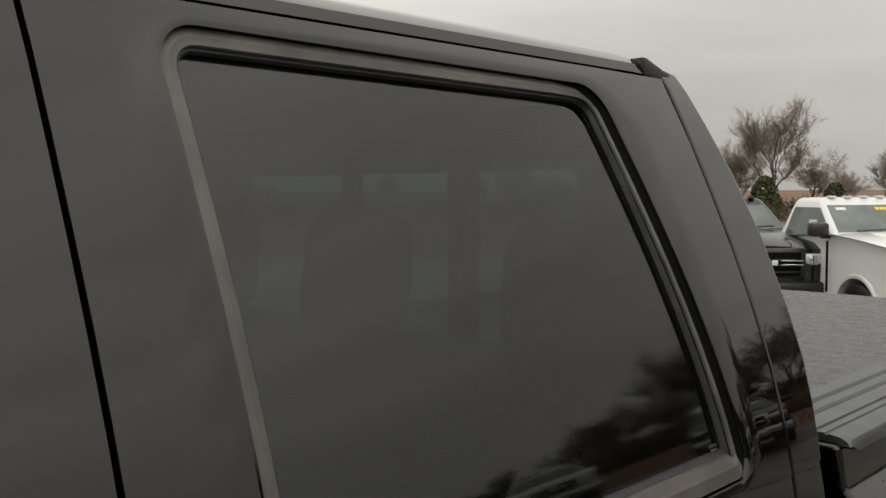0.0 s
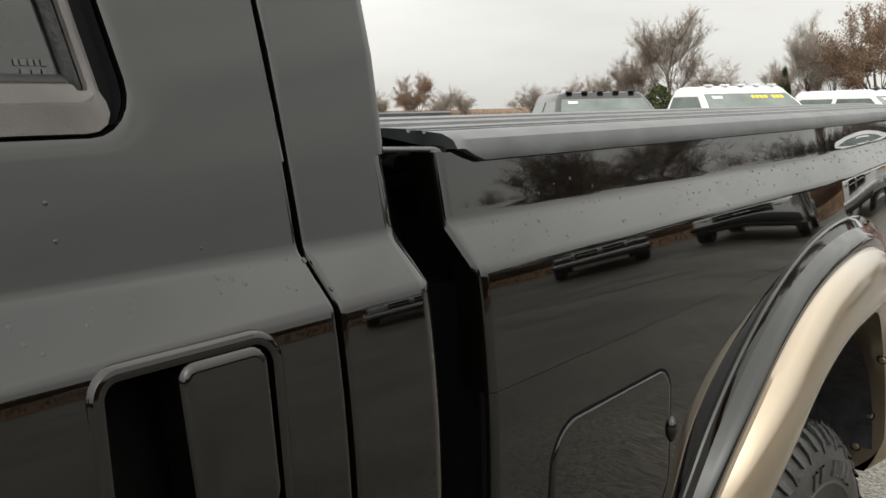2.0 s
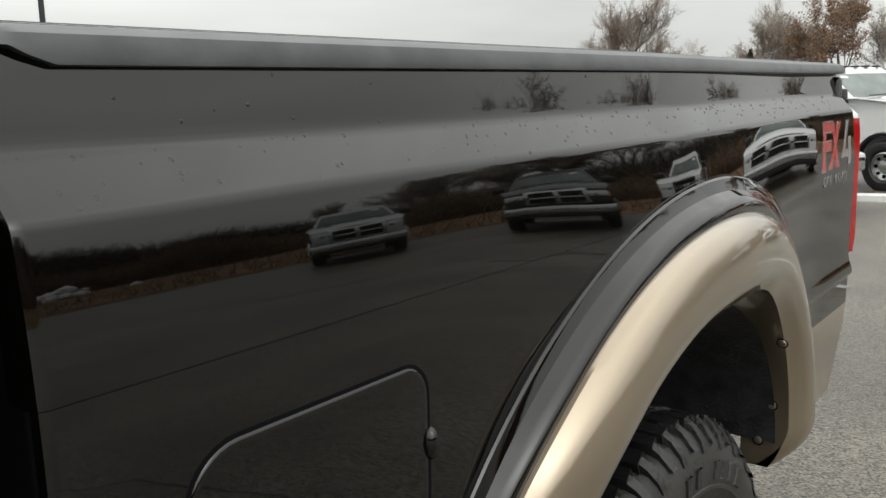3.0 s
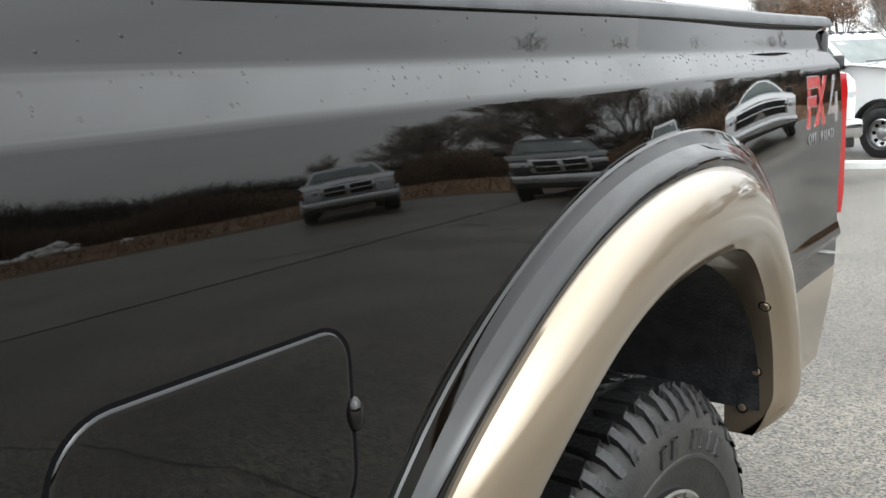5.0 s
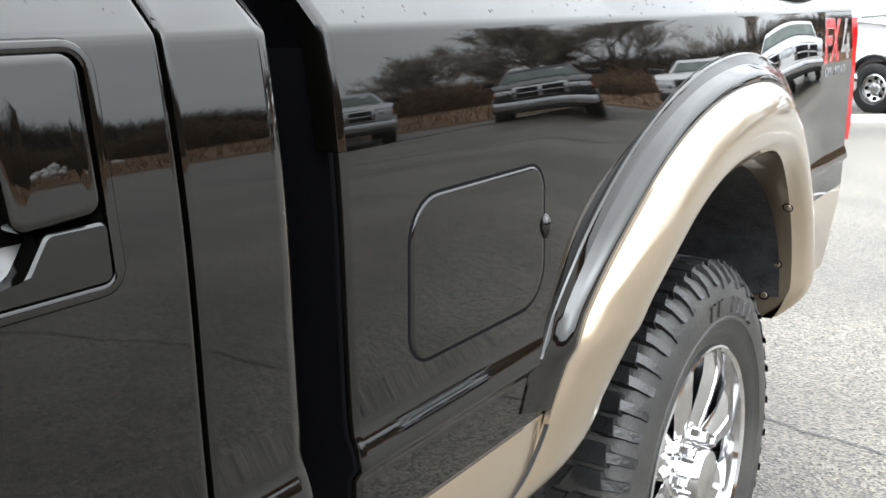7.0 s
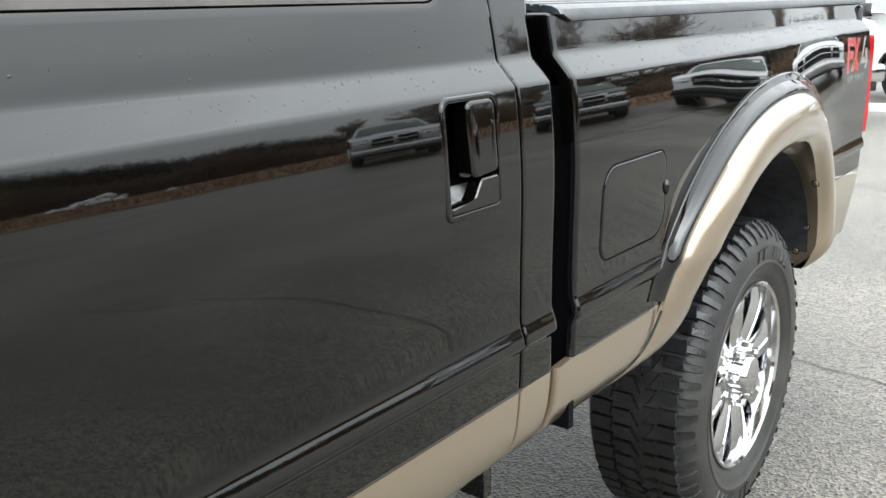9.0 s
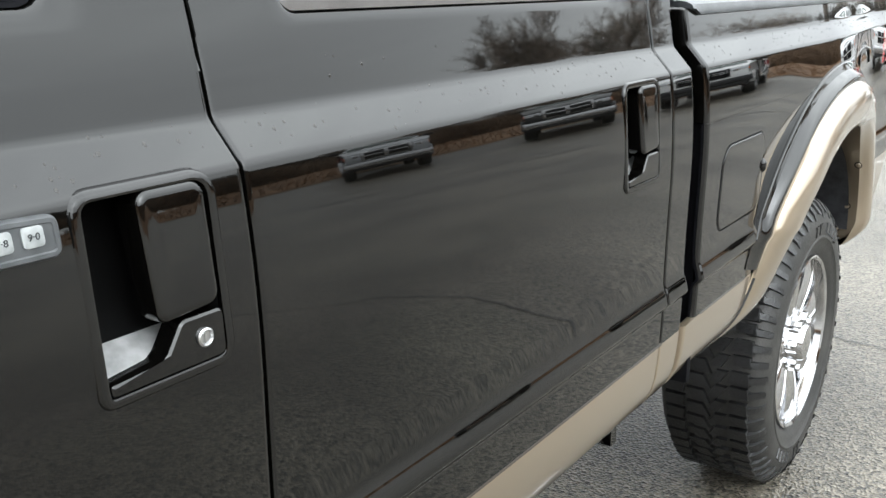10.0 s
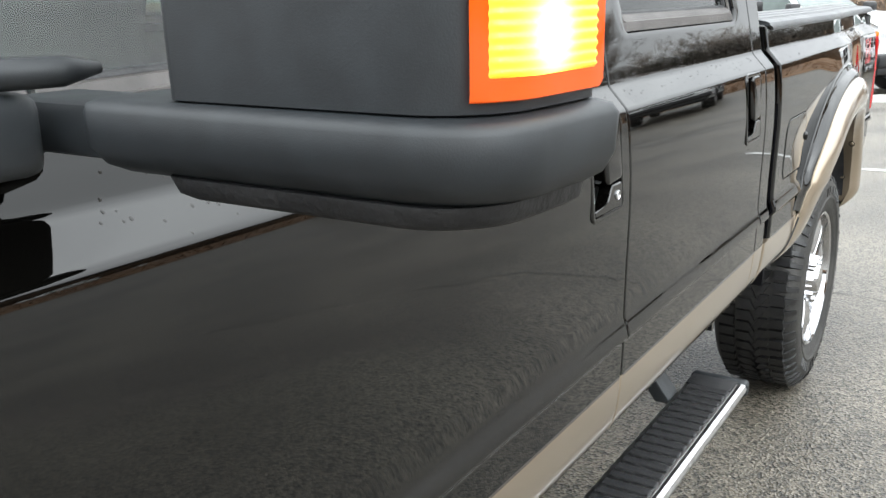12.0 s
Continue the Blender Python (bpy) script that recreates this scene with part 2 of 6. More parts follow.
def tube(bm, pts, radii, n=6, mi=0):
    """A tapered tube along points."""
    loops = []
    up = Vector((0.01, 0.02, 1))
    for i, p in enumerate(pts):
        a = Vector(pts[max(i - 1, 0)])
        b = Vector(pts[min(i + 1, len(pts) - 1)])
        d = (b - a).normalized()
        s = d.cross(up)
        if s.length < 0.05:
            s = d.cross(Vector((1, 0, 0)))
        s.normalize()
        t = d.cross(s)
        r = radii[i] if isinstance(radii, (list, tuple)) else radii
        loops.append([tuple(Vector(p) + r * (math.cos(2 * math.pi * k / n) * s + math.sin(2 * math.pi * k / n) * t)) for k in range(n)])
    return loft(bm, loops, True, True, mi)


def round_poly(pts, r, seg=5):
    """A closed polygon in the plane with rounded corners; r: one radius or one a corner."""
    out = []
    n = len(pts)
    for i in range(n):
        p0, p, p1 = (Vector(pts[(i + k) % n]) for k in (-1, 0, 1))
        a, b = (p0 - p).normalized(), (p1 - p).normalized()
        rr = r[i] if isinstance(r, (list, tuple)) else r
        half = math.acos(max(-1, min(1, a.dot(b)))) / 2
        d = rr / math.tan(half)
        q0, q1 = p + a * d, p + b * d
        c = p + (a + b).normalized() * (rr / math.sin(half))
        a0 = math.atan2(*(q0 - c).yx)
        da = (math.atan2(*(q1 - c).yx) - a0 + math.pi) % (2 * math.pi) - math.pi
        for k in range(seg + 1):
            an = a0 + da * k / seg
            out.append((c.x + rr * math.cos(an), c.y + rr * math.sin(an)))
    return out


def inset(pts, d):
    """Moves each point of a closed loop inwards by d (the loop's own turning sense decides)."""
    n = len(pts)
    area = sum(pts[i][0] * pts[(i + 1) % n][1] - pts[(i + 1) % n][0] * pts[i][1] for i in range(n))
    s = 1 if area > 0 else -1
    out = []
    for i in range(n):
        p0, p1 = Vector(pts[i - 1]), Vector(pts[(i + 1) % n])
        t = (p1 - p0).normalized()
        out.append((pts[i][0] - t.y * d * s, pts[i][1] + t.x * d * s))
    return out


# ---- the ground ----
def ground_z(x, y):
    """The lot falls away gently behind the parked truck."""
    d = max(0.0, math.hypot(x + 1.0, y) - 5.0)
    s = max(0.0, min(1.0, (y + 4.0) / 6.0))
    return (-0.034 * s * s * (3 - 2 * s) + 0.012) * min(d, 24.0)


bm = bmesh.new()
radii = [0.0, 0.7, 1.5, 2.5, 3.5, 5, 7, 9, 12, 16, 20, 26, 34, 45, 60, 100, 250, 900, 3000]
rings = []
for r in radii[1:]:
    rings.append([(-1 + r * math.cos(a), r * math.sin(a), ground_z(-1 + r * math.cos(a), r * math.sin(a))) for a in (2 * math.pi * i / 64 for i in range(64))])
rows = loft(bm, rings)
c0 = bm.verts.new((-1, 0, 0))
for i in range(64):
    bm.faces.new((c0, rows[0][i], rows[0][(i + 1) % 64]))
ASPHALT = mat("wet_asphalt", (0.1, 0.1, 0.095), 0.5)
n, l = ASPHALT.node_tree.nodes, ASPHALT.node_tree.links
b = n["Principled BSDF"]
co = n.new("ShaderNodeTexCoord")
vo = n.new("ShaderNodeTexVoronoi")
vo.inputs["Scale"].default_value = 105.0
l.new(co.outputs["Object"], vo.inputs["Vector"])
stone = n.new("ShaderNodeValToRGB")
stone.color_ramp.elements[0].color, stone.color_ramp.elements[1].color = (0.014, 0.0134, 0.0115, 1), (0.215, 0.194, 0.158, 1)
sep = n.new("ShaderNodeSeparateColor")
l.new(vo.outputs["Color"], sep.inputs["Color"])
l.new(sep.outputs["Red"], stone.inputs["Fac"])
big = n.new("ShaderNodeTexNoise")
big.inputs["Scale"].default_value, big.inputs["Detail"].default_value = 0.7, 7.0
l.new(co.outputs["Object"], big.inputs["Vector"])
wetr = n.new("ShaderNodeValToRGB")
wetr.color_ramp.elements[0].position, wetr.color_ramp.elements[1].position = 0.38, 0.62
wetr.color_ramp.elements[0].color, wetr.color_ramp.elements[1].color = (0.62, 0.6, 0.58, 1), (1.1, 1.08, 1.05, 1)
l.new(big.outputs["Fac"], wetr.inputs["Fac"])
mul = n.new("ShaderNodeMix")
mul.data_type, mul.blend_type = "RGBA", "MULTIPLY"
mul.inputs[0].default_value = 1.0
l.new(stone.outputs["Color"], mul.inputs["A"])
l.new(wetr.outputs["Color"], mul.inputs["B"])
l.new(mul.outputs["Result"], b.inputs["Base Color"])
mr = n.new("ShaderNodeMapRange")
mr.inputs["To Min"].default_value, mr.inputs["To Max"].default_value = 0.22, 0.5
l.new(big.outputs["Fac"], mr.inputs["Value"])
l.new(mr.outputs["Result"], b.inputs["Roughness"])
bp = n.new("ShaderNodeBump")
bp.inputs["Strength"].default_value, bp.inputs["Distance"].default_value = 1.0, 0.005
l.new(vo.outputs["Distance"], bp.inputs["Height"])
l.new(bp.outputs["Normal"], b.inputs["Normal"])
ground = tagged(part("ground", bm, ASPHALT, angle=3), "wet grey asphalt lot with coarse pale aggregate", "ground", kind="structure")

# ---- the black pickup ----
YC = 1.0                      # middle of the truck
# tilt of the side in degrees at each height (up is positive); the skin follows from it
TILT = {0.685: -62, 0.70: -56, 0.72: -47, 0.745: -35, 0.77: -21, 0.80: -8, 0.866: -2.5, 0.91: -1.5, 0.935: -1, 0.938: -36, 0.949: -36, 0.953: 4, 0.957: 11, 0.966: 15, 0.978: 25, 0.986: 9, 1.0: 0, 1.07: -1, 1.12: -1.5,
        1.183: -0.8, 1.255: 2.4, 1.325: 5.8, 1.360: 8.0, 1.3655: 12, 1.370: 42, 1.404: 42, 1.4095: 14, 1.416: 9.5, 1.43: 10.2, 1.447: 11, 1.473: 11.3, 1.5: 11.5, 1.55: 13, 1.62: 17, 1.8: 23, 2.0: 26, 2.03: 28, 2.055: 36}
_tz = np.arange(0.685, 2.06, 0.0005)
_ty = np.cumsum(np.tan(np.radians(np.interp(_tz, list(TILT), list(TILT.values()))))) * 0.0005
_ty -= np.interp(1.25, _tz, _ty)


def skin(z):
    """How far the side of the body lies behind the widest plane at height z."""
    return float(np.interp(z, _tz, _ty))


PZ = [0.685, 0.69, 0.70, 0.71, 0.725, 0.74, 0.755, 0.775, 0.80, 0.835, 0.866, 0.8694, 0.8696, 0.91, 0.932, 0.9355, 0.938, 0.9435, 0.949, 0.951, 0.9535, 0.957, 0.963, 0.97, 0.977, 0.984, 0.992, 1.0, 1.03, 1.06, 1.09, 1.12, 1.15, 1.18, 1.205, 1.23, 1.255,
      1.28, 1.305, 1.33, 1.35, 1.361, 1.3645, 1.368, 1.372, 1.385, 1.40, 1.405, 1.4085, 1.412, 1.418, 1.427, 1.437, 1.447, 1.458, 1.47]
UPZ = [1.47, 1.5, 1.55, 1.62, 1.7, 1.8, 1.9, 1.98, 2.03, 2.055]

pickup = thing("pickup_truck", "black and tan crew-cab pickup with lifted suspension, wet paint", "truck")


def side_panel(name, parent, x0, x1, zs, mats, label="", yoff=None, roll0=0.004, roll1=0.004, nx=14, side=1, mi=None, depth=0.03, holes=()):
    """A pressed side panel that follows the skin, with its edges rolled in. x0, x1: numbers or functions of z; holes: (x0, x1, z0, z1)."""
    f0 = x0 if callable(x0) else (lambda z: x0)
    f1 = x1 if callable(x1) else (lambda z: x1)
    bm = bmesh.new()
    rows = []
    zs = sorted(set(zs) | {z for h in holes for z in h[2:]})
    for z in zs:
        a, b = f0(z), f1(z)
        xs = [(a, depth), (a, roll0), (a + 0.3 * roll0, 0.3 * roll0), (a + roll0, 0.0)]
        xs += [(a + roll0 + 0.002, 0.0)] + [(a + roll0 + (b - a - roll0 - roll1) * k / nx, 0.0) for k in range(1, nx)] + [(b - roll1 - 0.002, 0.0)]
        if holes:
            mid = [p for p in xs[5:-1] if all(abs(p[0] - e) > 0.01 for h in holes for e in h[:2])]
            xs = xs[:5] + sorted(mid + [(e, 0.0) for h in holes for e in h[:2]]) + xs[-1:]
        xs += [(b - roll1, 0.0), (b - 0.3 * roll1, 0.3 * roll1), (b, roll1), (b, depth)]
        row = []
        for x, dy in xs:
            y = skin(z) + dy + (yoff(x, z) if yoff else 0.0)
            row.append((x, y if side > 0 else 2 * YC - y, z))
        rows.append(row)
    loft(bm, rows, closed=False)
    if mi:
        for f in bm.faces:
            c = f.calc_center_median()
            f.material_index = mi(c)
    cut = []
    for f in bm.faces:
        c = f.calc_center_median()
        if any(h[0] < c.x < h[1] and h[2] < c.z < h[3] for h in holes):
            cut.append(f)
    if cut:
        bmesh.ops.delete(bm, geom=cut, context="FACES")
    return part(name, bm, mats, parent, label, angle=0.5)


def two_tone(c):
    return 1 if c.z < 0.8695 else 0


ZLOW = PZ
ZFRONT = [z for z in PZ if z < 1.448]
front_door = side_panel("front_door", pickup, -3.46, -2.2307, ZFRONT, [BLACK, TAN], "black front door with tan lower edge", mi=two_tone, holes=((-2.393, -2.273, 1.208, 1.365),))
rear_door = side_panel("rear_door", pickup, -2.2283, -1.2575, ZLOW, [BLACK, TAN], "black rear door with tan lower edge", mi=two_tone, holes=((-1.443, -1.321, 1.201, 1.359),))
side_panel("cab_corner", pickup, -1.2535, -1.142, ZLOW, [BLACK, TAN], "", roll1=0.02, nx=5, mi=two_tone, depth=0.16)
FEND = [z for z in PZ if z > 1.2]
for sd in (1, -1):
    side_panel("front_fender", pickup, -4.95, -3.466, FEND, [BLACK], "", nx=20, roll0=0.05, depth=0.08, side=sd)
    side_panel("fender_foot", pickup, lambda z: -3.98 - 0.03 + 0.78 * math.sqrt(max(0.0, 1 - min(1.0, max(0.0, (z - 0.70) / 0.56)) ** 2)) - 0.15, -3.466, [z for z in PZ if 0.7 < z < 1.22], [BLACK, TAN], "", nx=5, mi=two_tone, side=sd)
bm = bmesh.new()
hood = []
for x, dz, ins_ in ((-3.46, 0.06, 0.06), (-3.9, 0.07, 0.06), (-4.4, 0.05, 0.07), (-4.8, 0.02, 0.09), (-4.95, -0.03, 0.12), (-4.99, -0.09, 0.14)):
    hood.append([(x, ins_ + (2 - 2 * ins_) * j / 16, 1.44 + dz * math.sin(math.pi * j / 16) ** 0.5 + (dz if dz < 0 else 0)) for j in range(17)])
loft(bm, hood, closed=False)
part("hood", bm, BLACK, pickup)
bm = bmesh.new()
box(bm, -5.02, -4.93, 0.12, 1.88, 0.95, 1.40, 0.04, 3)
part("grille", bm, CHROME, pickup)
bm = bmesh.new()
box(bm, -5.12, -4.9, 0.05, 1.95, 0.66, 0.93, 0.05, 3)
part("front_bumper", bm, CHROME, pickup)

# pinstripes between the two paints
PIN = mat("dark_pinstripe", (0.03, 0.018, 0.012), 0.3, 0, 0.8)


def pinstripe(x0, x1, parent):
    bm = bmesh.new()
    y = skin(0.8695)
    loft(bm, [[(x, y + d, z) for d, z in ((0.002, 0.8672), (-0.0012, 0.8676), (-0.0012, 0.8712), (0.002, 0.8716))] for x in (x0, x1)], closed=False)
    part("pinstripe", bm, PIN, parent)


pinstripe(-3.45, -2.24, front_door)
pinstripe(-2.22, -1.25, rear_door)


def smooth(v):
    v = max(0.0, min(1.0, v))
    return v * v * (3 - 2 * v)


# the upper doors: painted frame, window trim and glass
def on_bed(p, d=0.0):
    return (p[0], skin(p[1]) + bed_off(*p) + d, p[1])


def on_skin(p, d=0.0, side=1):
    y = skin(p[1]) + d
    return (p[0], y if side > 0 else 2 * YC - y, p[1])


def resample(loop, n):
    q = [Vector(p) for p in loop] + [Vector(loop[0])]
    ln = [0.0]
    for a, b in zip(q, q[1:]):
        ln.append(ln[-1] + (b - a).length)
    out = []
    for k in range(n):
        s = ln[-1] * k / n
        i = max(j for j in range(len(ln) - 1) if ln[j] <= s + 1e-9)
        t = (s - ln[i]) / max(1e-9, ln[i + 1] - ln[i])
        out.append(tuple(q[i].lerp(q[i + 1], t)))
    return out


def rays_to(loop, poly, c):
    """For each point of loop the place where the ray from c through it leaves the convex polygon."""
    out = []
    for p in loop:
        d = Vector(p) - Vector(c)
        best = 1e9
        for i in range(len(poly)):
            a, b = Vector(poly[i]), Vector(poly[(i + 1) % len(poly)])
            e = b - a
            den = d.x * e.y - d.y * e.x
            if abs(den) < 1e-9:
                continue
            w = a - Vector(c)
            t = (w.x * e.y - w.y * e.x) / den
            u = (w.x * d.y - w.y * d.x) / den
            if t > 0 and -1e-6 <= u <= 1 + 1e-6:
                best = min(best, t)
        out.append((c[0] + d.x * best, c[1] + d.y * best))
    return out


def upper_door(parent, outline, window, rr, side=1, pane_mat=None, trim_low=0.034, trim_side=0.020):
    """Painted frame round a window opening, its plastic trim, seal and pane."""
    loop = round_poly(window, rr, 6)
    dense = []
    for i in range(len(loop)):
        a, b = Vector(loop[i]), Vector(loop[(i + 1) % len(loop)])
        k = max(1, int((b - a).length / 0.05))
        dense += [tuple(a.lerp(b, j / k)) for j in range(k)]
    loop = dense
    c = (sum(p[0] for p in loop) / len(loop), sum(p[1] for p in loop) / len(loop))
    outer = rays_to(loop, outline, c)
    # squeeze corner rays onto the corners
    for q in outline:
        i = min(range(len(outer)), key=lambda k: (Vector(outer[k]) - Vector(q)).length)
        outer[i] = q
    lip = inset(loop, -0.006)
    zbot = min(p[1] for p in outline)
    bm = bmesh.new()
    mid1 = [tuple(Vector(a).lerp(Vector(b), 0.35)) for a, b in zip(lip, outer)]
    mid2 = [tuple(Vector(a).lerp(Vector(b), 0.7)) for a, b in zip(lip, outer)]
    near = [tuple(Vector(a).lerp(Vector(b), 0.985)) for a, b in zip(lip, outer)]
    loft(bm, [[on_skin(p, 0.03, side) for p in outer], [on_skin(p, 0.004 if p[1] > zbot + 0.002 else 0.0, side) for p in outer], [on_skin(p, 0, side) for p in near], [on_skin(p, 0, side) for p in mid2],
              [on_skin(p, 0, side) for p in mid1], [on_skin(p, 0, side) for p in lip], [on_skin(p, 0.002, side) for p in loop],
              [on_skin(p, 0.012, side) for p in inset(loop, 0.002)]])
    part("window_frame", bm, BLACK, parent)
    zlo = min(p[1] for p in loop)
    xr = max(p[0] for p in loop)
    ins = inset(loop, 1.0)
    step = [(Vector(b) - Vector(a)) for a, b in zip(loop, ins)]

    def place(p, s, low_w, right_w, other_w):
        """Moves a point of the opening inwards, by its own width on the sill, on the rear upright and elsewhere."""
        low = smooth(1 - (p[1] - zlo) / 0.03)
        right = smooth((p[0] - xr + 0.14) / 0.04)
        w = low * low_w + (1 - low) * (right * right_w + (1 - right) * other_w)
        return tuple(Vector(p) + s * w)

    def ring(low_w, right_w, other_w):
        return [place(p, s, low_w, right_w, other_w) for p, s in zip(loop, step)]

    def lay(name, material, rows, label=""):
        bm = bmesh.new()
        rows = [(r, d if isinstance(d, tuple) else (d, d)) for r, d in rows]
        loft(bm, [[on_skin(p, d[1] + (d[0] - d[1]) * smooth(1 - (q[1] - zlo) / 0.03), side) for p, q in zip(r, loop)] for r, d in rows])
        return part(name, bm, material, parent, label)

    TL, TS = trim_low, trim_side
    c1 = ring(0.001, 0.014, 0.001)
    lay("window_channel", DARK, [(loop, 0.012), (ring(0.0005, 0.002, 0.0005), 0.006), (ring(0.0007, 0.006, 0.0007), 0.011), (c1, 0.011)])
    t1, t2 = ring(0.003, 0.0155, 0.003), ring(TL * 0.60, 0.018, TS * 0.5)
    t3, t4 = ring(TL * 0.64, 0.0185, TS * 0.55), ring(TL * 0.95, 0.0215, TS * 0.9)
    t5 = ring(TL, 0.0225, TS)
    lay("window_trim", TRIM, [(c1, (0.014, 0.011)), (t1, (0.004, 0.0085)), (t2, (0.003, 0.0075)), (t3, (0.0075, 0.008)), (t4, (0.010, 0.0095)), (t5, (0.017, 0.013))], "weathered grey-brown window trim")
    s1, s2 = ring(TL + 0.002, 0.0235, TS + 0.003), ring(TL + 0.005, 0.0275, TS + 0.006)
    lay("window_seal", RUBBER, [(t5, 0.015), (s1, 0.016), (s2, 0.022), (s2, 0.034)])
    # the pane, in level strips so that it bends with the door
    g = ring(TL + 0.001, 0.023, TS + 0.003)
    zs = [min(p[1] for p in g) + (max(p[1] for p in g) - min(p[1] for p in g)) * (0.0005 + 0.999 * k / 40) for k in range(41)]
    front = []
    for z in zs:
        xs = []
        for p, q in zip(g, g[1:] + g[:1]):
            if (p[1] - z) * (q[1] - z) < 0:
                xs.append(p[0] + (q[0] - p[0]) * (z - p[1]) / (q[1] - p[1]))
        if len(xs) < 2:
            continue
        x0, x1 = min(xs), max(xs)
        front.append([on_skin((x0 + (x1 - x0) * j / 4, z), 0.024, side) for j in range(5)])
    bm = bmesh.new()
    loft(bm, front, closed=False)
    pane = part("window_pane", bm, pane_mat or TINT, parent, "" if pane_mat else "dark tinted glass")
    pane.visible_shadow = False
    return loop


RDW = [(-2.118, 2.026), (-2.118, 1.492), (-1.368, 1.492), (-1.452, 2.02)]
RD_OUT = [(-2.2283, 2.048), (-2.2283, 1.47), (-1.2575, 1.47), (-1.2575, 2.048)]
upper_door(rear_door, RD_OUT, RDW, [0.045, 0.02, 0.03, 0.05])
FDW = [(-3.05, 2.022), (-3.38, 1.56), (-3.33, 1.466), (-3.02, 1.478), (-2.80, 1.503), (-2.36, 1.503), (-2.36, 2.022)]
FD_OUT = [(-3.12, 2.048), (-3.46, 1.5), (-3.46, 1.447), (-2.2307, 1.447), (-2.2307, 2.048)]
FDR = [0.05, 0.03, 0.03, 0.3, 0.3, 0.025, 0.045]
upper_door(front_door, FD_OUT, FDW, FDR, 1, CLEAR)


def cab_back(z):
    return float(np.interp(z, [1.47, 1.6, 1.8, 1.9, 2.0, 2.06], [-1.142, -1.130, -1.138, -1.152, -1.178, -1.196]))


side_panel("cab_corner", pickup, -1.2535, cab_back, UPZ, [BLACK], "", roll1=0.014, nx=5, depth=0.1)

# far side of the cab, seen through the glass
far_rear = side_panel("rear_door", pickup, -2.2283, -1.2575, ZLOW, [BLACK, TAN], mi=two_tone, side=-1)
upper_door(far_rear, RD_OUT, RDW, [0.045, 0.02, 0.03, 0.05], -1)
far_front = side_panel("front_door", pickup, -3.46, -2.2307, ZFRONT, [BLACK, TAN], mi=two_tone, side=-1)
upper_door(far_front, FD_OUT, FDW, FDR, -1, CLEAR)
side_panel("cab_corner", pickup, -1.2535, -1.142, ZLOW, [BLACK, TAN], nx=5, mi=two_tone, depth=0.16, side=-1)
side_panel("cab_corner", pickup, -1.2535, cab_back, UPZ, [BLACK], nx=5, depth=0.1, side=-1)

# roof with its rolled edge over the doors
bm = bmesh.new()
prof = [(0.302, 2.04), (0.282, 2.052), (0.288, 2.066), (0.305, 2.078), (0.35, 2.094), (0.45, 2.107), (0.7, 2.12), (1.0, 2.124)]
prof += [(2 * YC - y, z) for y, z in reversed(prof[:-1])]
xs = [-3.25, -3.1, -2.7, -2.2, -1.7, -1.33, -1.24, -1.2, -1.19]
drop = [0.03, 0.01, 0.0, 0.0, 0.0, 0.0, 0.006, 0.02, 0.045]
loft(bm, [[(x, y, z - d * (1 if 0.3 < y < 1.7 else 0.4)) for y, z in prof] for x, d in zip(xs, drop)], closed=False)
part("roof", bm, BLACK, pickup)
bm = bmesh.new()
box(bm, -1.3, -1.185, 0.279, 0.33, 2.046, 2.08, 0.008)
for v in bm.verts:
    v.co.z -= max(0.0, v.co.x + 1.3) * 0.3
part("roof_end_cap", bm, RUBBER, pickup)

# cab back wall, headliner and floor
bm = bmesh.new()
for z0, z1, y0 in ((0.6, 1.5, 0.12), (1.912, 2.06, 0.32)):
    box(bm, -1.2, -1.175, y0, 2 - y0, z0, z1)
for y0, y1 in ((0.732, 0.795), (1.085, 1.13)):
    box(bm, -1.2, -1.175, y0, y1, 1.5, 1.912)
for m_ in (0, 1):
    q = [(0.075, 1.5), (0.44, 1.5), (0.48, 1.912), (0.235, 1.912)]
    loft(bm, [[(x, 2 - y if m_ else y, z) for y, z in q] for x in (-1.2, -1.175)], cap=True)
part("cab_back", bm, BLACK, pickup)
for y0, y1 in ((0.435, 0.74), (0.79, 1.09), (1.125, 1.565)):
    bm = bmesh.new()
    loft(bm, [[(-1.188, y0, z), (-1.188, y1, z)] for z in (1.495, 1.7, 1.915)], closed=False)
    part("rear_window", bm, TINT, pickup).visible_shadow = False
bm = bmesh.new()
box(bm, -3.2, -1.2, 0.31, 1.69, 2.03, 2.045)
part("headliner", bm, SEAT, pickup)
bm = bmesh.new()
box(bm, -4.0, -1.2, 0.1, 1.9, 0.70, 0.72)
part("cab_floor", bm, DARK, pickup)
bm = bmesh.new()
box(bm, -3.45, -3.42, 0.1, 1.9, 0.66, 1.5)
part("firewall", bm, DARK, pickup)
bm = bmesh.new()
loft(bm, [[(-3.4, 0.12, 1.47), (-3.4, 1.88, 1.47)], [(-3.14, 0.3, 2.04), (-3.14, 1.7, 2.04)]], closed=False)
part("windshield", bm, CLEAR, pickup).visible_shadow = False


def seat_part(name, x, y0, y1, z0, z1, lean, r=0.05):
    bm = bmesh.new()
    v = box(bm, x, x + 0.16, y0, y1, z0, z1, r, 3)
    for q in bm.verts:
        q.co.x += (q.co.z - z0) * lean
    return part(name, bm, SEAT, pickup)


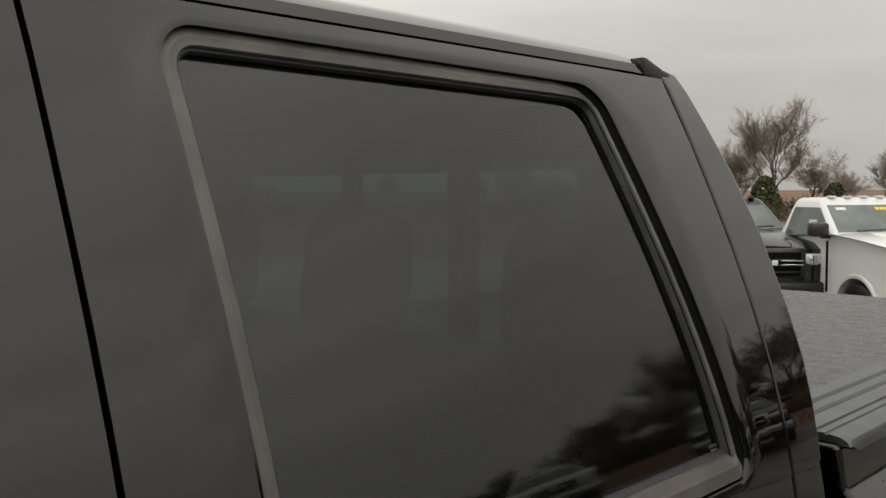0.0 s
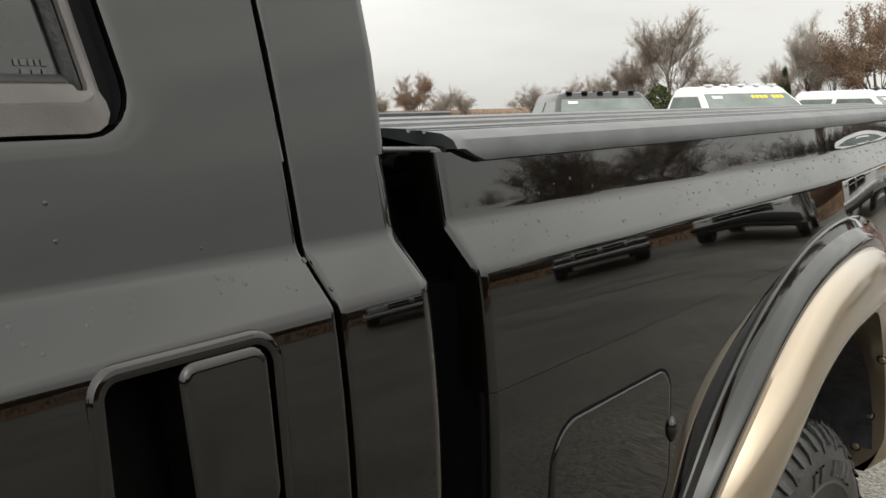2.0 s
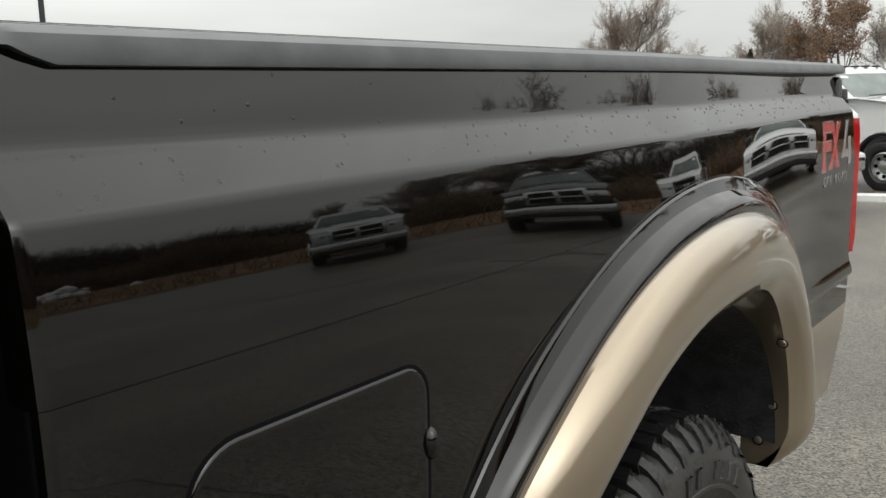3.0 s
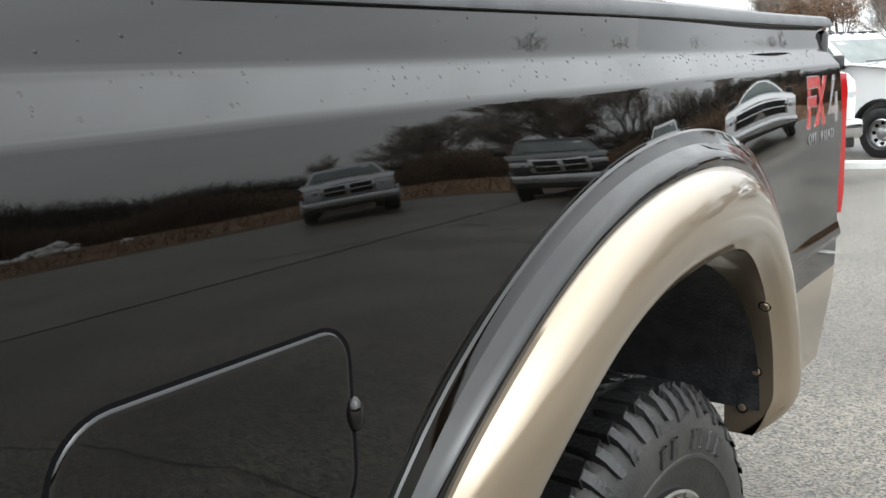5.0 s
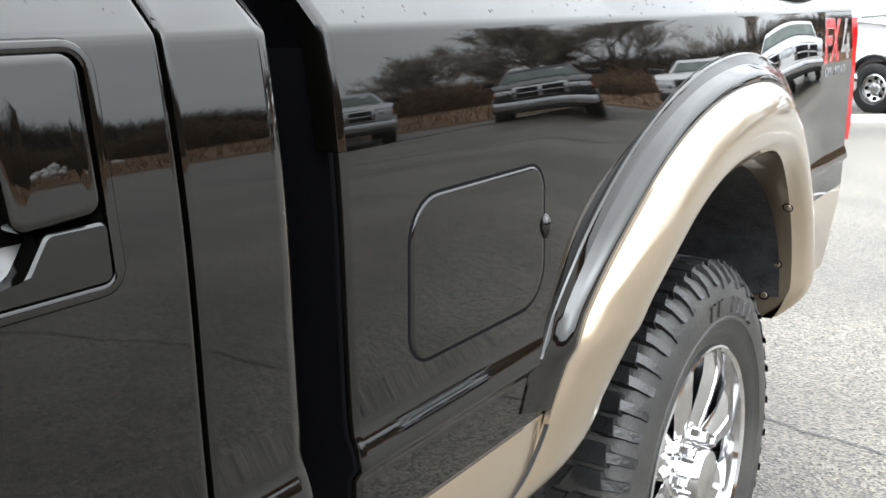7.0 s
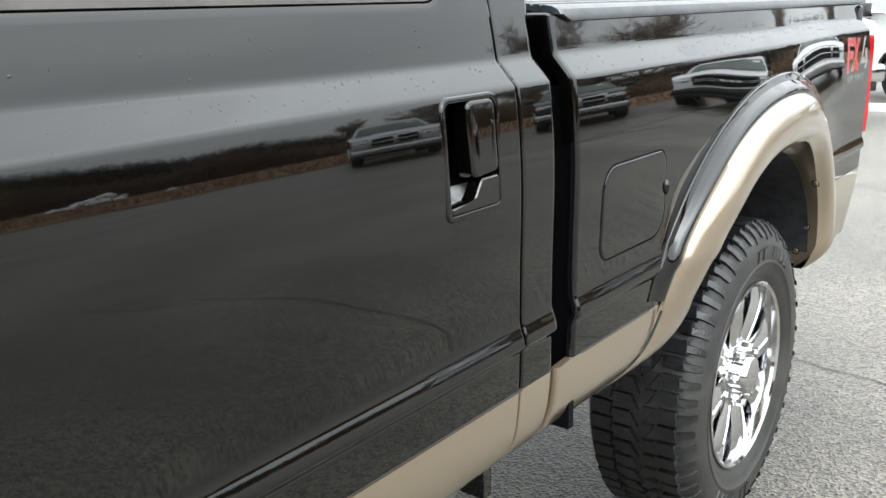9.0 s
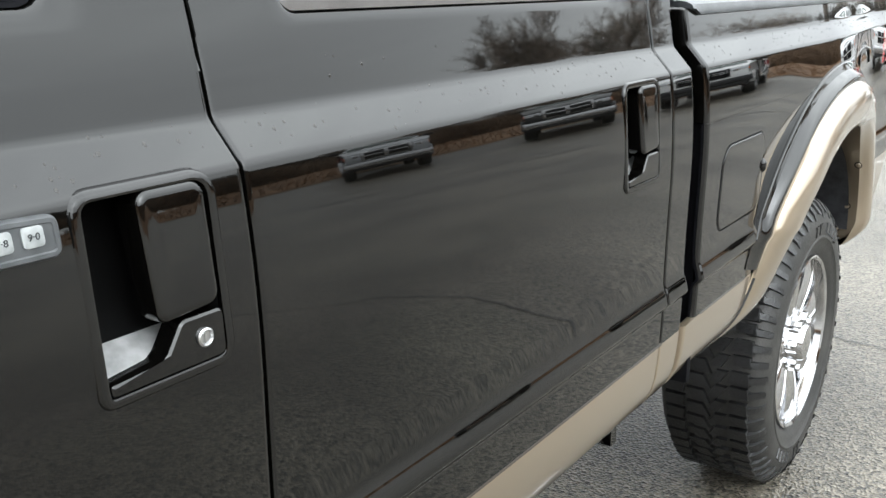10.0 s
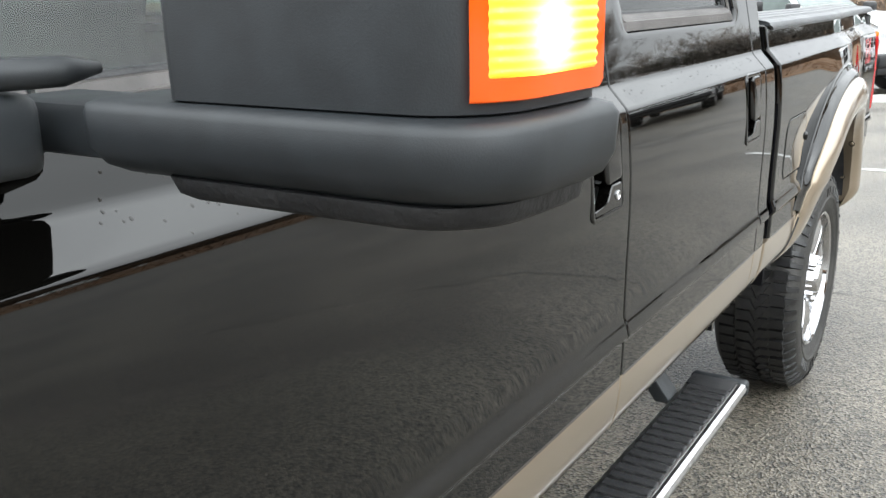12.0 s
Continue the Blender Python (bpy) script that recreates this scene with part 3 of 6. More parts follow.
seat_part("rear_seat_back", -1.42, 0.2, 1.8, 0.95, 1.58, 0.18)
for y in (0.30, 0.87, 1.43):
    seat_part("headrest", -1.36, y, y + 0.27, 1.57, 1.83, 0.12, 0.07)
for y in (0.3, 1.2):
    seat_part("front_seat_back", -2.5, y, y + 0.52, 0.95, 1.62, 0.2)
    seat_part("headrest", -2.36, y + 0.12, y + 0.4, 1.63, 1.83, 0.12, 0.06)

# inner door trims
for y0, y1 in ((0.095, 0.125), (1.875, 1.905)):
    for x0, x1 in ((-3.44, -2.25), (-2.21, -1.25)):
        bm = bmesh.new()
        box(bm, x0, x1, y0, y1, 0.71, 1.47, 0.01)
        part("door_trim", bm, SEAT, pickup)
    bm = bmesh.new()
    box(bm, -1.25, -1.19, y0, y1, 0.71, 1.5)
    part("corner_trim", bm, SEAT, pickup)

# sill, underbody and frame
bm = bmesh.new()
box(bm, -3.3, -1.2, 0.3, 0.36, 0.6, 0.72, 0.02)
part("sill", bm, DARK, pickup)
bm = bmesh.new()
box(bm, -4.6, 1.2, 0.48, 0.56, 0.62, 0.76, 0.01)
part("frame_rail", bm, LINER, pickup)
bm = bmesh.new()
box(bm, -4.6, 1.2, 1.44, 1.52, 0.62, 0.76, 0.01)
part("frame_rail", bm, LINER, pickup)

# ---- the bed ----
BX0, BX1 = -1.084, 1.165


def arch(t, a, b, xc, zc=0.70, n=2.0):
    """A point of an arch over the rear wheel; t runs from 0 (front) to 1 (rear)."""
    th = math.pi * (1 - t)
    c, s = math.cos(th), math.sin(th)
    return (xc + a * math.copysign(abs(c) ** (2 / n), c), zc + b * abs(s) ** (2 / n))


def opening(z):
    """Half-gap of the arch in the bed side at height z, as x before and behind."""
    k = max(0.0, min(1.0, (z - 0.70) / 0.56))
    h = 0.752 * math.sqrt(max(0.0, 1 - k * k))
    return -0.03 - h, -0.03 + h


bed_z = [z for z in PZ if 0.72 <= z < 1.46] + [1.468]
bed_z = sorted(set(bed_z))


def bed_off(x, z):
    """The tail drawn in a little, and a slight swell close to the wheel arch."""
    u = max(0.0, min(1.0, (x + 0.15) / 1.05))
    r = math.hypot((x + 0.03) / 0.78, (max(z, 0.7) - 0.7) / 0.56)
    s = max(0.0, min(1.0, 1 - (r - 1) / 0.3)) if z else 0.0
    return 0.062 * u * u * (3 - 2 * u) - 0.005 * s * s * max(0.0, min(1.0, (z - 0.95) / 0.1, (1.37 - z) / 0.06))


ARCH_TOP = 1.26
zs_top = sorted([z for z in bed_z if z > ARCH_TOP] + [ARCH_TOP])
zs_low = sorted([z for z in bed_z if z < ARCH_TOP] + [1.235, 1.2, 1.18, ARCH_TOP - 0.0005])
bed_side = side_panel("bed_side", pickup, BX0, BX1, zs_top, [BLACK, TAN], "black bed side with tan lower edge", yoff=bed_off, roll0=0.008, roll1=0.02, nx=60, mi=two_tone)
# the front edge is coloured near-black for the shade in the gap to the cab
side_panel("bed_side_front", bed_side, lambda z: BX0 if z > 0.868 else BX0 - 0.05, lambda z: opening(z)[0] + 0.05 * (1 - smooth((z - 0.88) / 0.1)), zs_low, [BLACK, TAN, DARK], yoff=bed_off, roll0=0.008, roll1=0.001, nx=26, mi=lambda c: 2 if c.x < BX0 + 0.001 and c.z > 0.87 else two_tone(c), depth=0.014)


def rear_off(x, z):
    """Behind the wheel the lower side hangs straighter and deeper."""
    return bed_off(x, z) + (skin(0.80) + (0.80 - z) * 0.16 - skin(z) if z < 0.80 else 0.0)


side_panel("bed_side_rear", bed_side, lambda z: opening(z)[1], BX1, [0.62, 0.64, 0.66, 0.685] + zs_low, [BLACK, TAN], yoff=rear_off, roll0=0.001, roll1=0.02, nx=16, mi=two_tone, depth=0.014)
pinstripe(BX0 + 0.03, -0.77, bed_side)
far_bed = side_panel("bed_side", pickup, BX0, BX1, bed_z, [BLACK, TAN], yoff=bed_off, nx=20, mi=two_tone, side=-1)
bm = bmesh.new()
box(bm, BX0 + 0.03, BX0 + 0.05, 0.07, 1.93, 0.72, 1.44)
# strip added beside the wall to darken the mouth of the gap
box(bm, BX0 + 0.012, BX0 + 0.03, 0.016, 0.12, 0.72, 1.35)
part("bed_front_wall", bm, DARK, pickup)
# near-black sheet added across the gap, standing in for its deep shade
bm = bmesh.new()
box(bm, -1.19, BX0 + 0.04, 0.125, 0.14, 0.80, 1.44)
part("gap_shade_sheet", bm, DARK, pickup)
bm = bmesh.new()
box(bm, BX1 - 0.045, BX1 - 0.01, 0.1, 1.9, 0.8, 1.45, 0.01)
part("tailgate", bm, BLACK, pickup)
bm = bmesh.new()
box(bm, BX0 + 0.05, BX1 - 0.05, 0.3, 1.7, 0.9, 0.94)
part("bed_floor", bm, DARK, pickup)


# wheel-arch flare: black outer lip and tan ring
def flare_section(t):
    """Points across the flare at t, from the bed side out and round to the inner lip: (x, y, z)."""
    A = arch(t, 0.80, 0.602, -0.015)
    Bq = arch(t, 0.778, 0.578, -0.03)
    C = arch(t, 0.733, 0.548, -0.045)
    D = arch(t, 0.704, 0.525, -0.045)
    E1 = arch(t, 0.658, 0.482, -0.04)
    E = arch(t, 0.605, 0.432, -0.035, n=2.15)
    F = arch(t, 0.590, 0.418, -0.035, n=2.15)
    return A, Bq, C, D, E1, E, F


def lerp3(a, b, k):
    return tuple(p + (q - p) * k for p, q in zip(a, b))


def bez(a, b, c, u):
    return tuple(p * (1 - u) ** 2 + 2 * q * u * (1 - u) + r * u * u for p, q, r in zip(a, b, c))


def make_flare(shift, taper, side=1):
    """Builds the two-tone flare over one wheel. shift: how far before the rear axle; taper: whether the side draws in behind."""
    bm_b, bm_t, bm_s = bmesh.new(), bmesh.new(), bmesh.new()
    N, FOOT, T0 = 72, 16, 0.104
    black_rows, tan_rows, seal_rows = [], [], []
    tip = (-0.95, 0.727)
    for k in range(-FOOT, N + 9):
        t = T0 + (0.988 - T0) * max(0, min(N, k)) / N
        u0 = max(0, -k) / FOOT
        v = max(0, k - N) / 8
        ext = -0.10 * v
        A, Bq, C, D, E1, E, F = flare_section(t)
        front = C[0] < 0
        if front:
            # the front leg stands a little steeper than the ellipse
            C, D, E1, E, F = ((p[0] + d * (1 - smooth((p[1] - 0.86) / 0.22)), p[1]) for p, d in ((C, 0.024), (D, 0.026), (E1, 0.03), (E, 0.034), (F, 0.036)))
        if v:
            C, D, E1, E = (lerp3(p, F, 0.62 * v * v) for p in (C, D, E1, E))
        if u0:
            # the front foot sweeps forward under the bed side to a point
            C = bez(C, (-0.752, 0.722), tip, u0)
            F = bez(F, (-0.597, 0.680), tip, u0)
            E = lerp3(F, C, 0.06)
            E1, D = lerp3(F, C, 0.42), lerp3(F, C, 0.80)
        off = bed_off(C[0], 0) if taper else 0.0
        u = smooth((C[0] + 0.1) / 0.7)
        rr = off + (0.025 * u if taper else 0.0) + 0.075 * v * v
        w = smooth((C[1] - 0.78) / 0.36) if front else 1.0
        sh = 1 - u0

        def at(p, full, low):
            """Depth of a point: full bulge above, close to the body low down in front."""
            return full + rr if w >= 1 else lerp3((skin(max(0.69, p[1])) + low * sh,), (full + rr,), w)[0]

        if not u0:
            lo = 1.0 if front else smooth((A[1] - 0.84) / 0.2)
            if front:
                # below the side moulding the lip opens out and runs smoothly into the lower side
                low = 1 - smooth((A[1] - 0.955) / 0.035)
                A = (A[0] - 0.012 * low, A[1])
            A = lerp3(lerp3(C, A, 0.3), A, lo)
            ya = skin(min(A[1], 1.35)) + (bed_off(A[0], A[1]) if taper else 0.0)
            yc = at(C, -0.040, -0.003)
            br = []
            for f, full in ((0.0, None), (0.0, -0.002), (0.05, -0.006), (0.10, -0.0055), (0.20, -0.0065), (0.42, -0.011), (0.56, -0.024), (0.68, -0.035), (0.79, -0.0385), (0.90, -0.039), (1.0, -0.039)):
                p = lerp3(A, C, f)
                base = skin(min(p[1], 1.35)) + (bed_off(p[0], p[1]) if taper else 0.0)
                if full is None:
                    y = base + 0.008
                elif f < 0.06:
                    y = base - 0.002 + (0.0025 * low if front else 0.0)
                else:
                    k_ = (full + 0.002) / -0.037
                    if front:
                        k_ += (smooth(f) - k_) * low
                    y = (base - 0.002) * (1 - k_) + min(base - 0.002, yc) * k_
                br.append((p[0], y, p[1]))
            br.append((C[0], br[-1][1] + 0.02, C[1]))
        tr = [(C[0], at(C, -0.034, 0.004), C[1]), (C[0], at(C, -0.046, -0.004), C[1])]
        for p, full, low in ((lerp3(C, D, 0.3), -0.058, -0.009), (lerp3(C, D, 0.65), -0.066, -0.013), (D, -0.071, -0.016), (lerp3(D, E1, 0.5), -0.078, -0.020), (E1, -0.079, -0.021), (lerp3(E1, E, 0.5), -0.074, -0.018), (lerp3(E1, E, 0.8), -0.067, -0.012), (E, -0.058, -0.005), (F, -0.046, 0.006)):
            tr.append((p[0], at(p, full, low), p[1]))
        tr += [(F[0], at(F, 0.0 - rr * 0.5, 0.03), F[1]), (F[0], at(F, (0.085 + 0.05 * smooth((C[0] - 0.2) / 0.3)) - rr, 0.05), F[1])]
        fix = lambda p: (p[0] - shift, p[1] if side > 0 else 2 * YC - p[1], p[2] + ext)
        if C[1] > 0.868 and not u0:
            black_rows.append([fix(p) for p in br])
        if front and C[1] < 0.875:
            y = at(C, -0.046, -0.004)
            g = lerp3(C, D, 0.05)
            o = lerp3(C, D, -0.06)
            seal_rows.append([fix(p) for p in ((o[0], y + 0.004, o[1]), (o[0], y - 0.0012, o[1]), (g[0], y - 0.0014, g[1]), (g[0], y + 0.004, g[1]))])
        tan_rows.append([fix(p) for p in tr])
    loft(bm_b, black_rows, closed=False)
    loft(bm_t, tan_rows, closed=False)
    loft(bm_s, seal_rows, closed=False)
    fl = part("wheel_arch_flare", bm_t, TAN, pickup, "tan flared wheel-arch trim")
    part("arch_lip", bm_b, BLACK, fl, "glossy black outer lip")
    part("edge_seal", bm_s, RUBBER, fl)
    for x, yb, z in ((0.541, 0.066, 0.767), (0.552, 0.096, 0.680), (0.47, 0.03, 0.925)):
        a = math.atan2(z - 0.7, x)
        x -= shift
        for nm, m, prof in (("bolt_recess", DARK, ((0.0015, 0.0125), (0.0022, 0.0105), (0.0015, 0.0095))), ("bolt", TAN, ((0.001, 0.0085), (0.004, 0.008), (0.005, 0.0055), (0.0052, 0.001)))):
            bm = bmesh.new()
            loops = [[(x + q[0] * math.sin(a) - d * math.cos(a), (yb + q[1]) if side > 0 else 2 * YC - yb - q[1], z - q[0] * math.cos(a) - d * math.sin(a)) for q in
                      [(rad * math.cos(2 * math.pi * i / 14), rad * math.sin(2 * math.pi * i / 14)) for i in range(14)]] for d, rad in prof]
            loft(bm, loops)
            part(nm, bm, m, fl)
    return fl


flare = make_flare(0.0, True)
make_flare(3.98, False)
make_flare(0.0, False, -1)
make_flare(3.98, False, -1)

# inner wheel house
bm = bmesh.new()
rows = []
for k in range(25):
    t = 0.0 + k / 24
    p = arch(t, 0.585, 0.42, -0.035, 0.68)
    rows.append([(p[0], y, p[1]) for y in (0.06, 0.2, 0.36, 0.44)])
loft(bm, rows, closed=False)
vs = [bm.verts.new((r[-1][0], 0.44, r[-1][2])) for r in rows]
bm.faces.new(vs)
part("wheel_house", bm, LINER, pickup)

# fuel door with its finger knob
fd = [(-0.990, 1.203), (-0.996, 1.024), (-0.722, 1.024), (-0.722, 1.203)]
loop = round_poly(fd, [0.05, 0.034, 0.055, 0.034], 8)
bm = bmesh.new()
ins = inset(loop, 0.0035)
loft(bm, [[on_bed(p, 0.001) for p in inset(loop, -0.0010)], [on_bed(p, -0.0005) for p in inset(loop, -0.0005)], [on_bed(p, -0.0005) for p in inset(loop, 0.0030)], [on_bed(p, 0.001) for p in inset(loop, 0.0035)]])
part("fuel_door_gap", bm, DARK, bed_side)
bm = bmesh.new()
cx, cz = -0.860, 1.115
mid = [((p[0] + cx) / 2, (p[1] + cz) / 2) for p in ins]
small = [(p[0] * 0.05 + cx * 0.95, p[1] * 0.05 + cz * 0.95) for p in ins]
rws = loft(bm, [[on_bed(p, 0.004) for p in inset(loop, 0.0030)], [on_bed(p, -0.0004) for p in inset(loop, 0.0031)], [on_bed(p, -0.0016) for p in inset(loop, 0.0045)], [on_bed(p, -0.0020) for p in inset(loop, 0.0060)], [on_bed(p, -0.0020) for p in inset(loop, 0.0090)], [on_bed(p, -0.0020) for p in mid], [on_bed(p, -0.0020) for p in small]])
bm.faces.new(rws[-1])
fuel = part("fuel_door", bm, BLACK, bed_side)
bm = bmesh.new()
kn = []
for k in range(9):
    a = math.pi * k / 8
    s = math.sin(a)
    kn.append([(-0.7225 + 0.008 * s * math.cos(q), skin(1.122) + bed_off(-0.74, 1.122) - 0.001 - 0.009 * s * max(0.0, math.sin(q)), 1.122 + 0.016 * math.cos(a)) for q in [math.pi * i / 8 for i in range(9)]])
loft(bm, kn, closed=False)
part("knob", bm, BLACK, fuel)

# bed rail caps and the hard folding cover
for sd in (1, -1):
    bm = bmesh.new()
    pr = [(0.072, 1.4560), (0.049, 1.4585), (0.0495, 1.4680), (0.055, 1.4780), (0.067, 1.4835), (0.085, 1.4855), (0.0865, 1.4835), (0.0895, 1.4835), (0.091, 1.4865), (0.104, 1.4865), (0.1055, 1.4845), (0.1085, 1.4845), (0.11, 1.4880), (0.145, 1.4890), (0.15, 1.4820)]
    rws = []
    for k in range(31):
        x = BX0 + 0.022 + (BX1 - BX0 - 0.022) * (k / 30) ** 2
        lowest = 1.456 + 0.014 * max(0.0, min(1.0, (BX0 + 0.062 - x) / 0.03))
        rws.append([(x, (y + bed_off(x, 0) * 0.8) if sd > 0 else 2 * YC - y - bed_off(x, 0) * 0.8, max(z, lowest) if y < 0.14 else z) for y, z in pr])
    gl = loft(bm, rws, closed=False)
    for g in (gl[0], gl[-1]):
        bm.faces.new(g)
    cap_ob = part("bed_rail_cap", bm, CAP, pickup, "ribbed dark plastic rail cap")
    bm = bmesh.new()
    ya, yb = (skin(1.46) + 0.004, 0.15) if sd > 0 else (2 * YC - 0.15, 2 * YC - skin(1.46) - 0.004)
    box(bm, BX0 + 0.002, BX0 + 0.11, ya, yb, 1.43, 1.473, 0.009, 3)
    part("bed_corner", bm, BLACK, pickup)
cover = thing("bed_cover", "wet dark vinyl tonneau cover on the truck bed", "bed cover")
for sd in (1, -1):
    bm = bmesh.new()
    pr = [(0.150, 1.4450), (0.150, 1.4870), (0.154, 1.4920), (0.172, 1.4940), (0.176, 1.4900), (0.180, 1.4900), (0.184, 1.4960), (0.215, 1.4980), (0.222, 1.4930), (0.225, 1.4400)]
    loft(bm, [[(x, (y + bed_off(x, 0) * 0.8) if sd > 0 else 2 * YC - y, z) for y, z in pr] for x in [BX0 + 0.03 + (BX1 - BX0 - 0.05) * k / 20 for k in range(21)]], closed=False)
    part("side_rail", bm, CAP, cover)
PLEAT = 28
bm = bmesh.new()
rows = []
for i in range(PLEAT * 4 + 1):
    x = BX0 + 0.05 + (BX1 - BX0 - 0.09) * i / (PLEAT * 4)
    dz = (0.0, 0.0022, 0.0028, 0.0022)[i % 4]
    rows.append([(x, 0.222 + (1.556 * j / 12), 1.454 + dz + 0.010 * math.sin(math.pi * j / 12)) for j in range(13)])
loft(bm, rows, closed=False)
part("slatted_sheet", bm, COVER, cover)

# tail lamp, badge, bumper
bm = bmesh.new()
tl = []
for k in range(9):
    z = 1.0 + 0.345 * k / 8
    w = 0.05 + 0.008 * math.sin(math.pi * k / 8)
    e = 0.004 if k in (0, 8) else 0.0
    y0 = skin(1.2) + bed_off(1.15, 1.2)
    tl.append([(1.17 - w * 0.6, y0 + 0.012 + e, z), (1.172, y0 - 0.004 + e, z), (1.185, y0 + 0.004 + e, z), (1.195, y0 + 0.03, z), (1.197, y0 + 0.13, z)])
loft(bm, tl, closed=False)
part("tail_lamp", bm, RED, pickup, "red tail lamp lens")
bm = bmesh.new()
box(bm, 1.18, 1.31, 0.12, 1.88, 0.70, 0.88, 0.03, 3)
part("rear_bumper", bm, CHROME, pickup)


# ---- wheels ----
def wheel(parent, cx, cz, y0, side=1, R=0.445, W=0.33):
    """An all-terrain tyre with open tread blocks on a polished eight-lug rim; y0: the outer face."""
    def yy(y):
        return y0 + y if side > 0 else 2 * YC - y0 - y

    bm = bmesh.new()
    sec = [(0.262, 0.06), (0.268, 0.035), (0.285, 0.022), (0.305, 0.014), (0.325, 0.008), (0.327, 0.006), (0.332, 0.006), (0.334, 0.008), (0.365, 0.007), (0.385, 0.011), (0.406, 0.02), (0.422, 0.034), (0.43, 0.05), (0.433, 0.10), (0.434, W / 2)]
    sec += [(r, W - y) for r, y in reversed(sec[:-1])]
    n = 72
    loft(bm, [[(cx + r * math.cos(2 * math.pi * i / n), yy(y), cz + r * math.sin(2 * math.pi * i / n)) for i in range(n)] for r, y in sec])

    carcass = part("tyre", bm, SIDEWALL, parent, "black all-terrain tyre with chunky wet tread", angle=0.6)
    bm = bmesh.new()

    def block(a0, a1, pts, r0, r1):
        """A tread block from angle a0 to a1, over the (y0, y1) of each end."""
        v = []
        for r, sh in ((r0, 0.0), (r1, 0.12)):
            for a, (ya, yb) in ((a0, pts[0]), (a1, pts[1])):
                m = (a0 + a1) / 2
                aa = a + (m - a) * sh
                mid = (ya + yb) / 2
                for y in (ya + (mid - ya) * sh * 0.6, yb + (mid - yb) * sh * 0.6):
                    v.append(bm.verts.new((cx + r * math.cos(aa), yy(y), cz + r * math.sin(aa))))
        for q in ((4, 5, 7, 6), (0, 1, 5, 4), (2, 6, 7, 3), (0, 4, 6, 2), (1, 3, 7, 5)):
            bm.faces.new([v[i] for i in q])

    K = 60
    st = 2 * math.pi / K
    for k in range(K):
        a = k * st
        w = st * 0.86
        block(a, a + w * (1.0 if k % 2 else 0.8), ((0.050, 0.100), (0.044, 0.108 if k % 2 else 0.096)), 0.428, R)
        block(a + 0.3 * st, a + 0.3 * st + w, ((W - 0.106, W - 0.044), (W - 0.100, W - 0.050)), 0.428, R)
        block(a + 0.1 * st, a + 0.1 * st + w * 1.02, ((0.106, 0.140), (0.128, 0.160)), 0.43, R)
        block(a + 0.62 * st, a + 0.62 * st + w * 1.02, ((0.172, 0.222), (0.152, 0.200)), 0.43, R)
        # shoulder lugs running down the sidewall, long and short in turn
        rin = 0.392 if k % 2 else 0.404
        lug = []
        for r, y in ((rin, 0.0105), (0.412, 0.0175), (0.432, 0.034), (R - 0.001, 0.052)):
            lug.append([(cx + r * math.cos(t), yy(y + d), cz + r * math.sin(t)) for t, d in ((a + 0.02, 0.022), (a + 0.03, 0.0), (a + w - 0.02, 0.0), (a + w - 0.01, 0.022))])
        loft(bm, lug, closed=False)
    # plain bars where raised lettering stands on the sidewall
    for base in (0.9, 4.0):
        for i in range(7):
            if i == 4:
                continue
            a = base + i * 0.115
            loops = []
            for r in (0.342, 0.374):
                loops.append([(cx + r * math.cos(t), yy(y), cz + r * math.sin(t)) for t, y in ((a, 0.012), (a + 0.01, 0.0035), (a + 0.062, 0.0035), (a + 0.072, 0.012))])
            loft(bm, loops, closed=False)
    tagged(part("tread", bm, TYRE, carcass, angle=0.6), kind="stuff")

    # rim: lip and barrel, then a dished face with openings
    bm = bmesh.new()
    lip = [(0.262, 0.05), (0.272, 0.032), (0.271, 0.022), (0.266, 0.020), (0.258, 0.026), (0.254, 0.045), (0.249, 0.075), (0.243, 0.2), (0.243, W - 0.06)]
    n = 80
    loft(bm, [[(cx + r * math.cos(2 * math.pi * i / n), yy(y), cz + r * math.sin(2 * math.pi * i / n)) for i in range(n)] for r, y in lip])
    rim = part("rim", bm, CHROME, parent, "polished chrome eight-lug rim")
    S = 8
    for k in range(S):
        a = 2 * math.pi * k / S + 0.2
        bm = bmesh.new()
        rows = []
        for r, wd, y, cr in ((0.085, 0.040, 0.055, 0.006), (0.12, 0.045, 0.050, 0.009), (0.16, 0.049, 0.046, 0.011), (0.2, 0.055, 0.044, 0.011), (0.235, 0.070, 0.045, 0.008), (0.256, 0.092, 0.048, 0.003)):
            row = []
            for s, d in ((-1.0, 0.05), (-0.95, 0.008), (-0.6, 0.0), (-0.12, -cr * 0.4), (0.0, cr * 0.5), (0.12, -cr * 0.4), (0.6, 0.0), (0.95, 0.008), (1.0, 0.05)):
                p = (r * math.cos(a) - s * wd * math.sin(a), r * math.sin(a) + s * wd * math.cos(a))
                row.append((cx + p[0], yy(y + d), cz + p[1]))
            rows.append(row)
        loft(bm, rows, closed=False)
        part("spoke", bm, CHROME, rim)
    bm = bmesh.new()
    cap = [(0.11, 0.11), (0.105, 0.06), (0.1, 0.052), (0.088, 0.05), (0.084, 0.05), (0.062, 0.05), (0.060, 0.046), (0.057, 0.018), (0.052, 0.010), (0.03, 0.006), (0.002, 0.005)]
    n = 40
    loft(bm, [[(cx + r * math.cos(2 * math.pi * i / n), yy(y), cz + r * math.sin(2 * math.pi * i / n)) for i in range(n)] for r, y in cap])
    part("centre_cap", bm, CHROME, rim)
